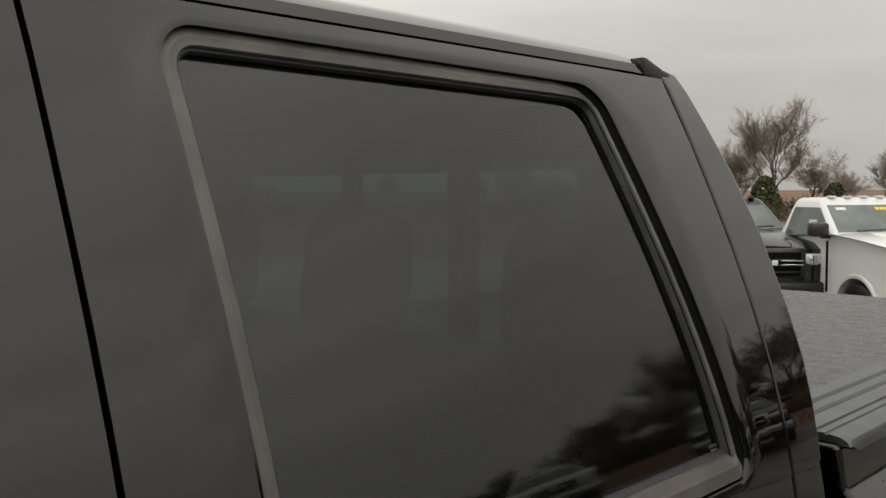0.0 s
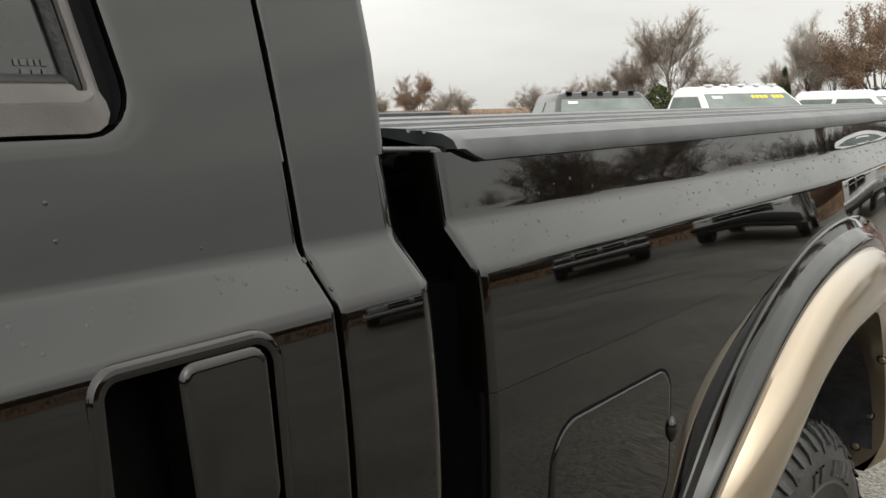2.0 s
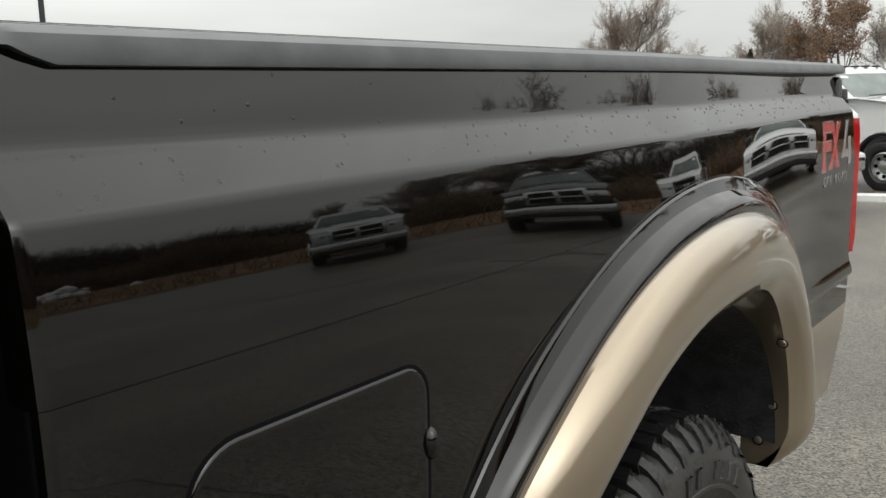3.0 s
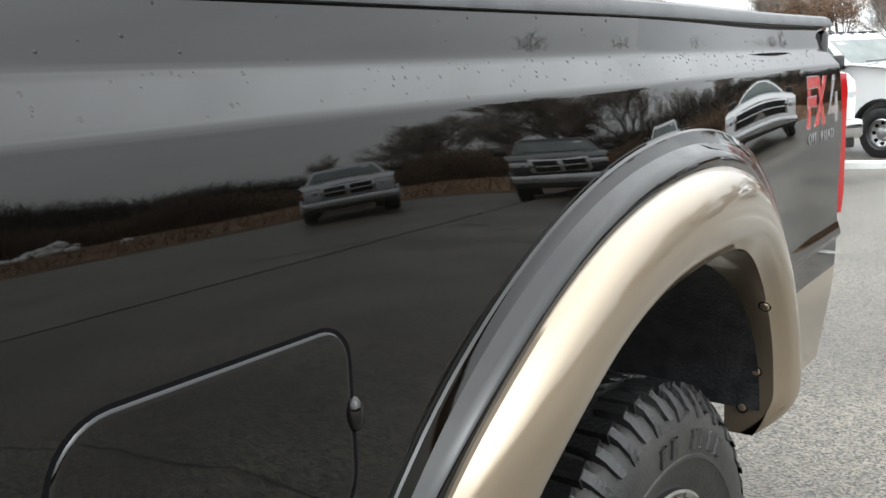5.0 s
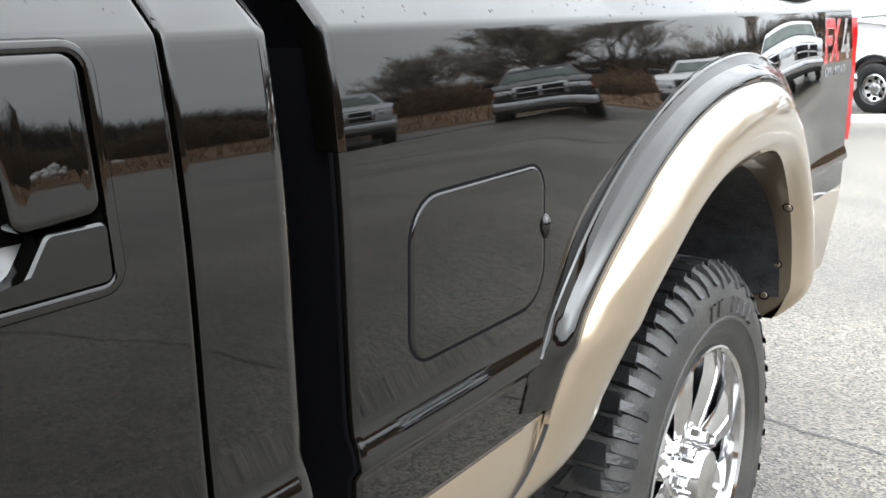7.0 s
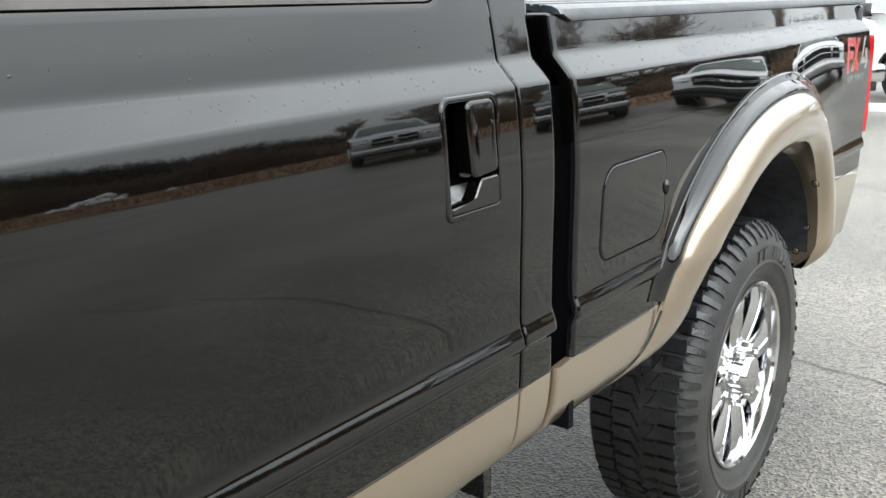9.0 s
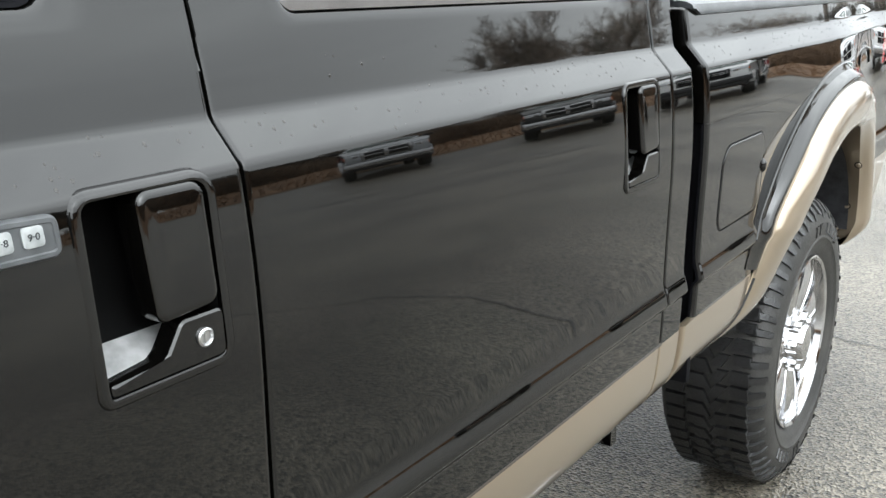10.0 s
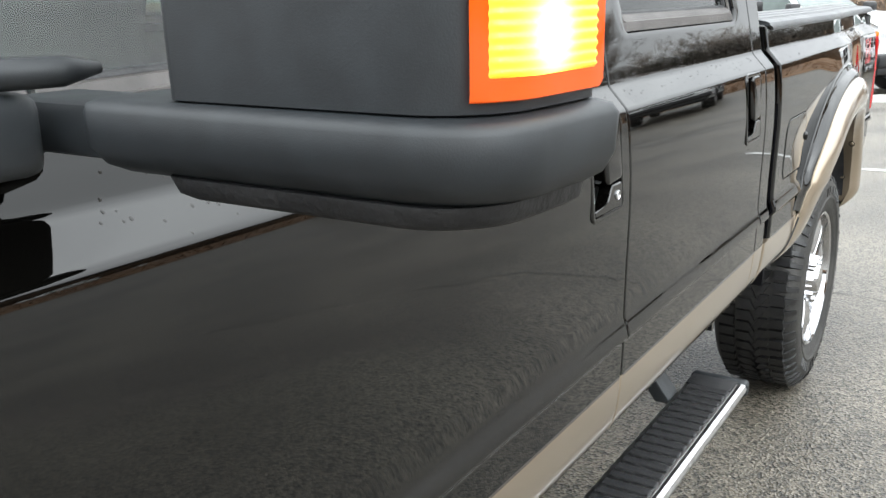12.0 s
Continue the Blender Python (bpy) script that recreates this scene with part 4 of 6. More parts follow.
    for k in range(8):
        a = 2 * math.pi * k / 8 + 0.2 + math.pi / 8
        bm = bmesh.new()
        loft(bm, [[(cx + 0.082 * math.cos(a) + r * math.cos(2 * math.pi * i / 6), yy(y), cz + 0.082 * math.sin(a) + r * math.sin(2 * math.pi * i / 6)) for i in range(6)]
                  for r, y in ((0.016, 0.052), (0.014, 0.046), (0.013, 0.024), (0.010, 0.019), (0.001, 0.018))])
        part("lug_nut", bm, CHROME, rim)
    bm = bmesh.new()
    loft(bm, [[(cx + r * math.cos(2 * math.pi * i / 40), yy(y), cz + r * math.sin(2 * math.pi * i / 40)) for i in range(40)] for r, y in ((0.19, 0.13), (0.19, 0.125), (0.09, 0.12))])
    part("brake_disc", bm, ALU, parent)
    bm = bmesh.new()
    loft(bm, [[(cx + r * math.cos(2 * math.pi * i / 40), yy(y), cz + r * math.sin(2 * math.pi * i / 40)) for i in range(40)] for r, y in ((0.243, 0.17), (0.02, 0.17))])
    part("backing_plate", bm, DARK, parent)


for x in (0.0, -3.98):
    for s in (1, -1):
        w_ob = new("wheel")
        w_ob.parent = pickup
        wheel(w_ob, x, 0.447, 0.02, s)
bm = bmesh.new()
tube(bm, [(0, 0.3, 0.45), (0, 1.7, 0.45)], 0.045, 10)
part("rear_axle", bm, LINER, pickup)
# suspension arm and shackle behind the tyre
bm = bmesh.new()
box(bm, -0.75, 0.7, 0.5, 0.57, 0.72, 0.78, 0.01)
box(bm, -0.4, -0.32, 0.47, 0.6, 0.72, 1.0, 0.01)
part("leaf_spring", bm, ALU, pickup)


# ---- door handles ----
CUP = mat("shadowed_cup", (0.002, 0.002, 0.002), 0.6, 0, 0, 0.05)
LEDGE = vary(mat("pale_ledge", (0.2, 0.2, 0.2), 0.25, 0.0, 0.5), (0.12, 0.12, 0.12), (0.3, 0.3, 0.3), 30)
STEPGREY = vary(mat("step_grey", (0.2, 0.2, 0.2), 0.5), (0.13, 0.13, 0.13), (0.28, 0.28, 0.27), 18, 0.2, 90)


def door_handle(parent, x0, x1, z0, z1, lock):
    w, h = x1 - x0, z1 - z0

    def P(u, v):
        return (x0 + u * w, z0 + v * h)

    # outer frame with a rounded crest, and the cup behind it
    loop = round_poly([P(0, 1), P(0, 0), P(1, 0.0), P(1, 1)], [0.02, 0.014, 0.02, 0.024], 6)
    bm = bmesh.new()
    L = [(0.0, 0.0), (0.001, -0.0022), (0.0025, -0.0034), (0.005, -0.0036), (0.0075, -0.0036), (0.0095, -0.0026), (0.0105, 0.002)]
    loft(bm, [[on_skin(p, d) for p in inset(loop, i)] for i, d in L])
    h_ob = part("door_handle", bm, BLACK, parent, "recessed black paddle door handle")
    bm = bmesh.new()
    inner = inset(loop, 0.0105)
    bottom = z0 + 0.12 * h

    def cup(p, k):
        lowk = max(0.0, min(1.0, 1 - (p[1] - z0) / (0.45 * h)))
        c = (x0 + 0.42 * w, z0 + 0.62 * h)
        q = Vector(p).lerp(Vector(c), k * (0.10 + 0.6 * lowk))
        return on_skin((q.x, q.y), 0.002 + 0.05 * (math.sin(math.pi / 2 * k) if lowk > 0.3 else k ** 0.6))

    rws = loft(bm, [[cup(p, k) for p in inner] for k in (0, 0.25, 0.5, 0.75, 1.0)])
    bm.faces.new(rws[-1])
    # the lowest part of the cup is paler than the rest
    for f in bm.faces:
        f.material_index = 1 if f.calc_center_median().z < z0 + 0.27 * h else 0
    part("cup", bm, [CUP, LEDGE], h_ob)
    pad = round_poly([P(0.41, 0.95), P(0.44, 0.31), P(0.905, 0.335), P(0.905, 0.95)], [0.012, 0.010, 0.012, 0.014], 5)
    bm = bmesh.new()
    c = P(0.68, 0.62)
    rws = loft(bm, [[on_skin(p, 0.022) for p in pad], [on_skin(p, 0.0) for p in pad], [on_skin(p, -0.003) for p in inset(pad, 0.0015)], [on_skin(p, -0.0045) for p in inset(pad, 0.0035)], [on_skin(p, -0.005) for p in inset(pad, 0.006)], [on_skin(p, -0.005) for p in inset(pad, 0.008)],
                    [on_skin(tuple(Vector(p).lerp(Vector(c), 0.5)), -0.0052) for p in pad]])
    bm.faces.new(rws[-1])
    part("paddle", bm, BLACK, h_ob)
    low = round_poly([P(0.60, 0.30), P(0.46, 0.135), P(0.085, 0.115), P(0.085, 0.055), P(0.925, 0.055), P(0.925, 0.30)], [0.010, 0.014, 0.002, 0.004, 0.008, 0.006], 4)
    bm = bmesh.new()
    c = P(0.72, 0.18)
    rws = loft(bm, [[on_skin(p, 0.02) for p in low], [on_skin(p, -0.001) for p in low], [on_skin(p, -0.003) for p in inset(low, 0.002)], [on_skin(p, -0.003) for p in inset(low, 0.004)], [on_skin(tuple(Vector(p).lerp(Vector(c), 0.6)), -0.003) for p in low]])
    bm.faces.new(rws[-1])
    part("lock_plate", bm, BLACK, h_ob)
    if lock:
        bm = bmesh.new()
        cx, cz = P(0.755, 0.185)
        y = skin(cz)
        loft(bm, [disc(cx, cz, r, y + d, 20) for r, d in ((0.0085, 0.0), (0.0085, -0.005), (0.0070, -0.0062), (0.0062, -0.005), (0.0058, -0.0036), (0.0005, -0.0036))])
        box(bm, cx - 0.0008, cx + 0.0008, y - 0.0046, y - 0.004, cz - 0.005, cz + 0.005)
        part("lock_cylinder", bm, ALU, h_ob)


door_handle(front_door, -2.402, -2.264, 1.199, 1.374, True)
door_handle(rear_door, -1.452, -1.312, 1.192, 1.368, False)

# entry keypad
loop = round_poly([(-2.562, 1.3705), (-2.562, 1.3335), (-2.412, 1.331), (-2.412, 1.3625)], 0.008, 5)
bm = bmesh.new()
c = (-2.487, 1.349)
rws = loft(bm, [[on_skin(p, 0.002) for p in loop], [on_skin(p, -0.004) for p in loop], [on_skin(p, -0.0065) for p in inset(loop, 0.002)], [on_skin(p, -0.0065) for p in inset(loop, 0.005)],
                [on_skin(p, -0.0055) for p in inset(loop, 0.006)], [on_skin(tuple(Vector(p).lerp(Vector(c), 0.6)), -0.0055) for p in loop]])
bm.faces.new(rws[-1])
KEYGREY = vary(mat("keypad_grey", (0.05, 0.053, 0.056), 0.4), (0.04, 0.043, 0.046), (0.06, 0.063, 0.066), 60)
keypad = part("keypad", bm, KEYGREY, front_door, "grey entry keypad with five pale buttons")
BUTTON = vary(mat("pale_button", (0.26, 0.27, 0.27), 0.45), (0.2, 0.21, 0.21), (0.3, 0.31, 0.31), 90)
for k, txt in enumerate(("1·2", "3·4", "5·6", "7·8", "9·0")):
    x = -2.536 + k * 0.0235
    b_loop = round_poly([(x, 1.3575), (x, 1.3425), (x + 0.0165, 1.3425), (x + 0.0165, 1.3575)], 0.003, 3)
    bm = bmesh.new()
    rws = loft(bm, [[on_skin(p, -0.005) for p in b_loop], [on_skin(p, -0.007) for p in b_loop], [on_skin(p, -0.0075) for p in inset(b_loop, 0.0012)]])
    bm.faces.new(rws[-1])
    btn = part("button", bm, BUTTON, keypad)
    cu = bpy.data.curves.new("digits", "FONT")
    cu.body, cu.size, cu.align_x, cu.align_y, cu.extrude = txt, 0.0075, "CENTER", "CENTER", 0.0002
    dep = new("digits", cu)
    me = bpy.data.meshes.new_from_object(dep.evaluated_get(bpy.context.evaluated_depsgraph_get()))
    bpy.data.objects.remove(dep)
    dg = new("digits", me)
    me.materials.clear()
    me.materials.append(PLASTIC)
    dg.matrix_world = pose(x + 0.0083, skin(1.35) - 0.0079, 1.35, 90, 0, 0)
    dg.parent = keypad

# ---- power running board ----
step = new("running_board")
step.parent = pickup
tagged(step, "deployed aluminium running board with ribbed black tread")
SX0, SX1 = -3.15, -1.235
bm = bmesh.new()
pr = [(0.000, 0.452), (-0.006, 0.458), (-0.008, 0.468), (-0.004, 0.478), (0.006, 0.482), (0.016, 0.480), (0.017, 0.476), (0.150, 0.476), (0.152, 0.470), (0.146, 0.452), (0.10, 0.440), (0.03, 0.442)]
loft(bm, [[(x, y, z) for y, z in pr] for x in (SX0, (SX0 + SX1) / 2, SX1 - 0.03)], closed=True, cap=True)
part("board", bm, ALU, step)
bm = bmesh.new()
box(bm, SX0 + 0.01, SX1 - 0.03, 0.019, 0.148, 0.474, 0.4785)
part("tread_mat", bm, ALU, step)
rib = bmesh.new()
box(rib, -0.013, 0.013, 0.024, 0.136, 0.4765, 0.4845, 0.002, 1)
rib_me = bpy.data.meshes.new("tread_rib")
rib.to_mesh(rib_me)
rib.free()
rib_me.materials.append(RUBBER)
x = SX1 - 0.115
while x > SX0 + 0.03:
    ro = new("tread_rib", rib_me)
    ro.location.x = x
    ro.parent = step
    x -= 0.041
bm = bmesh.new()
box(bm, SX1 - 0.1, SX1 - 0.02, 0.02, 0.148, 0.478, 0.484, 0.003)
part("end_pad", bm, RUBBER, step)
bm = bmesh.new()
box(bm, SX1 - 0.032, SX1 + 0.006, -0.008, 0.156, 0.44, 0.486, 0.012, 3)
part("end_cap", bm, PLASTIC, step, "black plastic end cap")
for x in (-1.42, -2.9):
    bm = bmesh.new()
    box(bm, x - 0.04, x + 0.04, 0.15, 0.2, 0.46, 0.56, 0.008)
    for v in bm.verts:
        if v.co.z > 0.5:
            v.co.y += 0.1
            v.co.z += 0.05
    part("hinge_arm", bm, PLASTIC, step)

# ---- tow mirror ----
mirror = new("tow_mirror")
mirror.parent = pickup
tagged(mirror, "large dark grey tow mirror with a lit amber signal")


def mirror_loop(z, y_in, y_out, x_f, x_b, r=0.05):
    pts = round_poly([(x_f, y_in), (x_f, y_out), (x_b, y_out - 0.008), (x_b, y_in)], [0.012, r, 0.015, 0.012], 8)
    return [(p[0], p[1], z) for p in pts]


bm = bmesh.new()
loft(bm, [mirror_loop(1.505, -0.142, -0.352, -3.366, -3.25, 0.05), mirror_loop(1.507, -0.138, -0.356, -3.37, -3.245, 0.05), mirror_loop(1.62, -0.138, -0.36, -3.374, -3.24, 0.05),
          mirror_loop(1.76, -0.14, -0.355, -3.366, -3.245, 0.05), mirror_loop(1.785, -0.15, -0.34, -3.345, -3.25, 0.04), mirror_loop(1.79, -0.2, -0.3, -3.32, -3.27, 0.02)], cap=True)
part("mirror_head", bm, PLASTIC, mirror, angle=1.0)
bm = bmesh.new()
loft(bm, [mirror_loop(1.5055, -0.075, -0.358, -3.372, -3.243, 0.05), mirror_loop(1.503, -0.072, -0.366, -3.381, -3.238, 0.055), mirror_loop(1.498, -0.072, -0.369, -3.384, -3.236, 0.056),
          mirror_loop(1.476, -0.072, -0.368, -3.382, -3.237, 0.056), mirror_loop(1.464, -0.074, -0.362, -3.372, -3.24, 0.055), mirror_loop(1.458, -0.08, -0.352, -3.36, -3.245, 0.05), mirror_loop(1.457, -0.1, -0.33, -3.34, -3.255, 0.03)], cap=True)
part("lower_shell", bm, PLASTIC, mirror, angle=1.2)
bm = bmesh.new()
loft(bm, [mirror_loop(1.460, -0.13, -0.354, -3.37, -3.248, 0.05), mirror_loop(1.450, -0.135, -0.352, -3.368, -3.25, 0.05), mirror_loop(1.446, -0.142, -0.346, -3.362, -3.254, 0.05), mirror_loop(1.4445, -0.155, -0.33, -3.35, -3.262, 0.04)], cap=True)
part("bottom_cover", bm, RUBBER, mirror, angle=1.2)
# telescoping arms to the door
for z0, z1 in ((1.462, 1.5), (1.68, 1.72)):
    bm = bmesh.new()
    box(bm, -3.36, -3.29, -0.1, 0.05, z0, z1, 0.008)
    part("arm", bm, PLASTIC, mirror)
bm = bmesh.new()
box(bm, -3.44, -3.375, -0.03, 0.07, 1.452, 1.508, 0.012, 3)
part("mount", bm, PLASTIC, mirror)
# upper arm, rounded, reaching from the door to the head
bm = bmesh.new()
tube(bm, [(-3.45, 0.06, 1.515), (-3.42, 0.0, 1.519), (-3.37, -0.045, 1.521), (-3.345, -0.05, 1.522)], [0.012, 0.011, 0.010, 0.004], 20)
part("brace", bm, PLASTIC, mirror, angle=1.5)
# the lamp wraps round the outer front corner
def wrap(s, out):
    """A place on the outer front corner: s runs along the front, round the corner and back."""
    r = 0.05 + out
    f = 0.085
    if s < f:
        return (-3.374 - out, -0.225 - s)
    q = (s - f) / (0.05 * math.pi / 2)
    if q <= 1:
        a = q * math.pi / 2
        x = -3.324 - r * math.cos(a)
        return (x, -0.310 - r * math.sin(a) - 0.06 * max(0.0, x + 3.374))
    x = -3.324 + (s - f - 0.05 * math.pi / 2)
    return (x, -0.360 - out - 0.06 * (x + 3.374))


def lamp_patch(bm, s0, s1, z0, z1, out, n=14, slope=0.0):
    rows = []
    for k in range(n + 1):
        s = s0 + (s1 - s0) * k / n
        e = 0.4 if k in (0, n) else 1.0
        a, b, c = wrap(s, 0.0), wrap(s, out * e), wrap(s, out)
        zz = z0 + slope * (s - s0)
        rows.append([(a[0], a[1], zz), (b[0], b[1], zz + 0.001), (c[0], c[1], zz + 0.005), (c[0], c[1], z1 - 0.005), (b[0], b[1], z1 - 0.001), (a[0], a[1], z1)])
    loft(bm, rows, closed=False)


bm = bmesh.new()
lamp_patch(bm, 0.1215, 0.2295, 1.513, 1.60, 0.003)
sig = part("signal_lens", bm, GLOW_O, mirror, "lit amber turn-signal lens")
bm = bmesh.new()
rows = []
for k in range(41):
    sw = 0.129 + 0.091 * k / 40
    row = []
    for j in range(61):
        z = 1.524 + 0.064 * j / 60
        edge = min(1.0, min(k, 40 - k) / 2, min(j, 60 - j) / 3)
        p = wrap(sw, 0.002 + edge * (0.0035 + 0.0006 * math.sin(z * 1100)))
        row.append((p[0], p[1], z))
    rows.append(row)
loft(bm, rows, closed=False)
part("reflector", bm, GLOW_Y, sig, "ribbed yellow reflector round a bright bulb", angle=2.0)
# ---- badge and small marks ----
def skin_poly(name, pts, material, parent, d0=0.0, d1=-0.0012, off=None):
    """A thin flat shape laid on the bed side."""
    bm = bmesh.new()
    o = off or (lambda x, z: 0.0)
    a = [bm.verts.new((x, skin(z) + o(x, z) + d1, z)) for x, z in pts]
    b = [bm.verts.new((x, skin(z) + o(x, z) + d0, z)) for x, z in pts]
    bm.faces.new(a)
    for i in range(len(pts)):
        j = (i + 1) % len(pts)
        bm.faces.new((a[i], a[j], b[j], b[i]))
    return part(name, bm, material, parent)


badge = new("badge")
badge.parent = bed_side
tagged(badge, "red and silver slanted off-road decal")
BZ0, BZ1, SL = 1.235, 1.345, 0.02
for base, strokes in ((0.835, ((0.0, 0.028, 0.0, 1.0), (0.0, 0.085, 0.8, 1.0), (0.0, 0.07, 0.42, 0.6))),):
    for a, b, v0, v1 in strokes:
        z0, z1 = BZ0 + v0 * (BZ1 - BZ0), BZ0 + v1 * (BZ1 - BZ0)
        skin_poly("red_bar", [(base + a + SL * v0, z0), (base + b + SL * v0, z0), (base + b + SL * v1, z1), (base + a + SL * v1, z1)], REDPRINT, badge, off=bed_off)
        skin_poly("silver_edge", [(base + a - 0.004 + SL * v0, z0 - 0.003), (base + b + 0.004 + SL * v0, z0 - 0.003), (base + b + 0.004 + SL * v1, z1 + 0.003), (base + a - 0.004 + SL * v1, z1 + 0.003)], GREYBADGE, badge, d1=-0.0005, off=bed_off)
for q0, q1 in (((0.91, 0.0), (1.0, 1.0)), ((0.975, 0.0), (0.935, 1.0))):
    for wd, m_, dd in ((0.012, REDPRINT, -0.0016), (0.017, GREYBADGE, -0.0007)):
        skin_poly("slanted_bar", [(q0[0] - wd, BZ0), (q0[0] + wd, BZ0), (q1[0] + wd, BZ1), (q1[0] - wd, BZ1)], m_, badge, d1=dd, off=bed_off)
for pts in ([(1.015, BZ0 + 0.02), (1.105, BZ0 + 0.02), (1.105, BZ0 + 0.04), (1.04, BZ0 + 0.04), (1.095, BZ1), (1.07, BZ1)], [(1.075, BZ0), (1.097, BZ0), (1.103, BZ0 + 0.07), (1.08, BZ0 + 0.07)]):
    skin_poly("silver_bar", pts, GREYBADGE, badge, off=bed_off)
for word, wx in (("OFF", 0.845), ("ROAD", 0.948)):
    cu = bpy.data.curves.new("lettering", "FONT")
    cu.body, cu.size, cu.align_x, cu.extrude, cu.space_character = word, 0.034, "LEFT", 0.0005, 1.35
    tmp = new("lettering", cu)
    me = bpy.data.meshes.new_from_object(tmp.evaluated_get(bpy.context.evaluated_depsgraph_get()))
    bpy.data.objects.remove(tmp)
    me.materials.clear()
    me.materials.append(GREYBADGE)
    for v in me.vertices:
        X, Z = wx + v.co.x, 1.198 + v.co.y
        v.co = (X, skin(Z) + bed_off(X, Z) - 0.0012 - v.co.z, Z)
    lt = new("lettering", me)
    lt.parent = badge

# certification mark etched in the rear pane: unreadable small bars
rng = random.Random(4)
bm = bmesh.new()
for r in range(5):
    z = 1.536 - r * 0.006
    x = -1.432 + rng.uniform(0, 0.005)
    while x < -1.41:
        wd = rng.uniform(0.002, 0.006)
        y = skin(z) + 0.0235
        vs = [bm.verts.new((a, skin(c) + 0.0232, c)) for a, c in ((x, z), (x + wd, z), (x + wd, z + 0.004), (x, z + 0.004))]
        bm.faces.new(vs)
        x += wd + 0.0015
part("glass_mark", bm, GREYPRINT, rear_door)

# water beads and grit on the shoulder line and lower skin
bm = bmesh.new()
for i in range(420):
    x = rng.uniform(-3.3, 1.0)
    if -1.25 < x < -1.06 or abs(x + 2.23) < 0.01:
        continue
    z = 1.37 + 0.036 * rng.random() ** 0.8 if rng.random() < 0.85 else rng.uniform(1.41, 1.46)
    r = rng.uniform(0.0007, 0.0021)
    o = bed_off(x, z) if x > -1.07 else 0.0
    top = Vector((x, skin(z) + o - r * 0.5, z + r * 0.3))
    ring = [bm.verts.new((x + r * math.cos(a), skin(z + r * math.sin(a)) + o - 0.0001, z + r * math.sin(a))) for a in (i2 * math.pi / 3 for i2 in range(6))]
    tv = bm.verts.new(top)
    for k in range(6):
        bm.faces.new((ring[k], ring[(k + 1) % 6], tv))
GRIT = mat("dark_grit", (0.02, 0.018, 0.016), 0.35)
tagged(part("grit", bm, GRIT, pickup), kind="stuff")


# ---- parked pickups across the lot ----
GLASS_D = vary(mat("parked_glass", (0.09, 0.11, 0.1), 0.02), (0.06, 0.078, 0.072), (0.12, 0.145, 0.135), 2.0)
BLACKTRIM = vary(mat("black_trim", (0.012, 0.012, 0.013), 0.35), (0.008, 0.008, 0.009), (0.02, 0.02, 0.021), 8)


def panel(name, pts, material, parent, th=0.012):
    """A flat pane or plate with thickness, from corner points in order."""
    bm = bmesh.new()
    a = [Vector(p) for p in pts]
    nrm = (a[1] - a[0]).cross(a[2] - a[0]).normalized() * th
    fr = [bm.verts.new(p) for p in a]
    bk = [bm.verts.new(p - nrm) for p in a]
    bm.faces.new(fr)
    bm.faces.new(bk[::-1])
    for i in range(len(a)):
        j = (i + 1) % len(a)
        bm.faces.new((fr[i], fr[j], bk[j], bk[i]))
    return part(name, bm, material, parent)


def bxp(name, parent, material, x0, x1, y0, y1, z0, z1, r=0.01, label=""):
    bm = bmesh.new()
    box(bm, x0, x1, y0, y1, z0, z1, r, 2)
    return part(name, bm, material, parent, label)


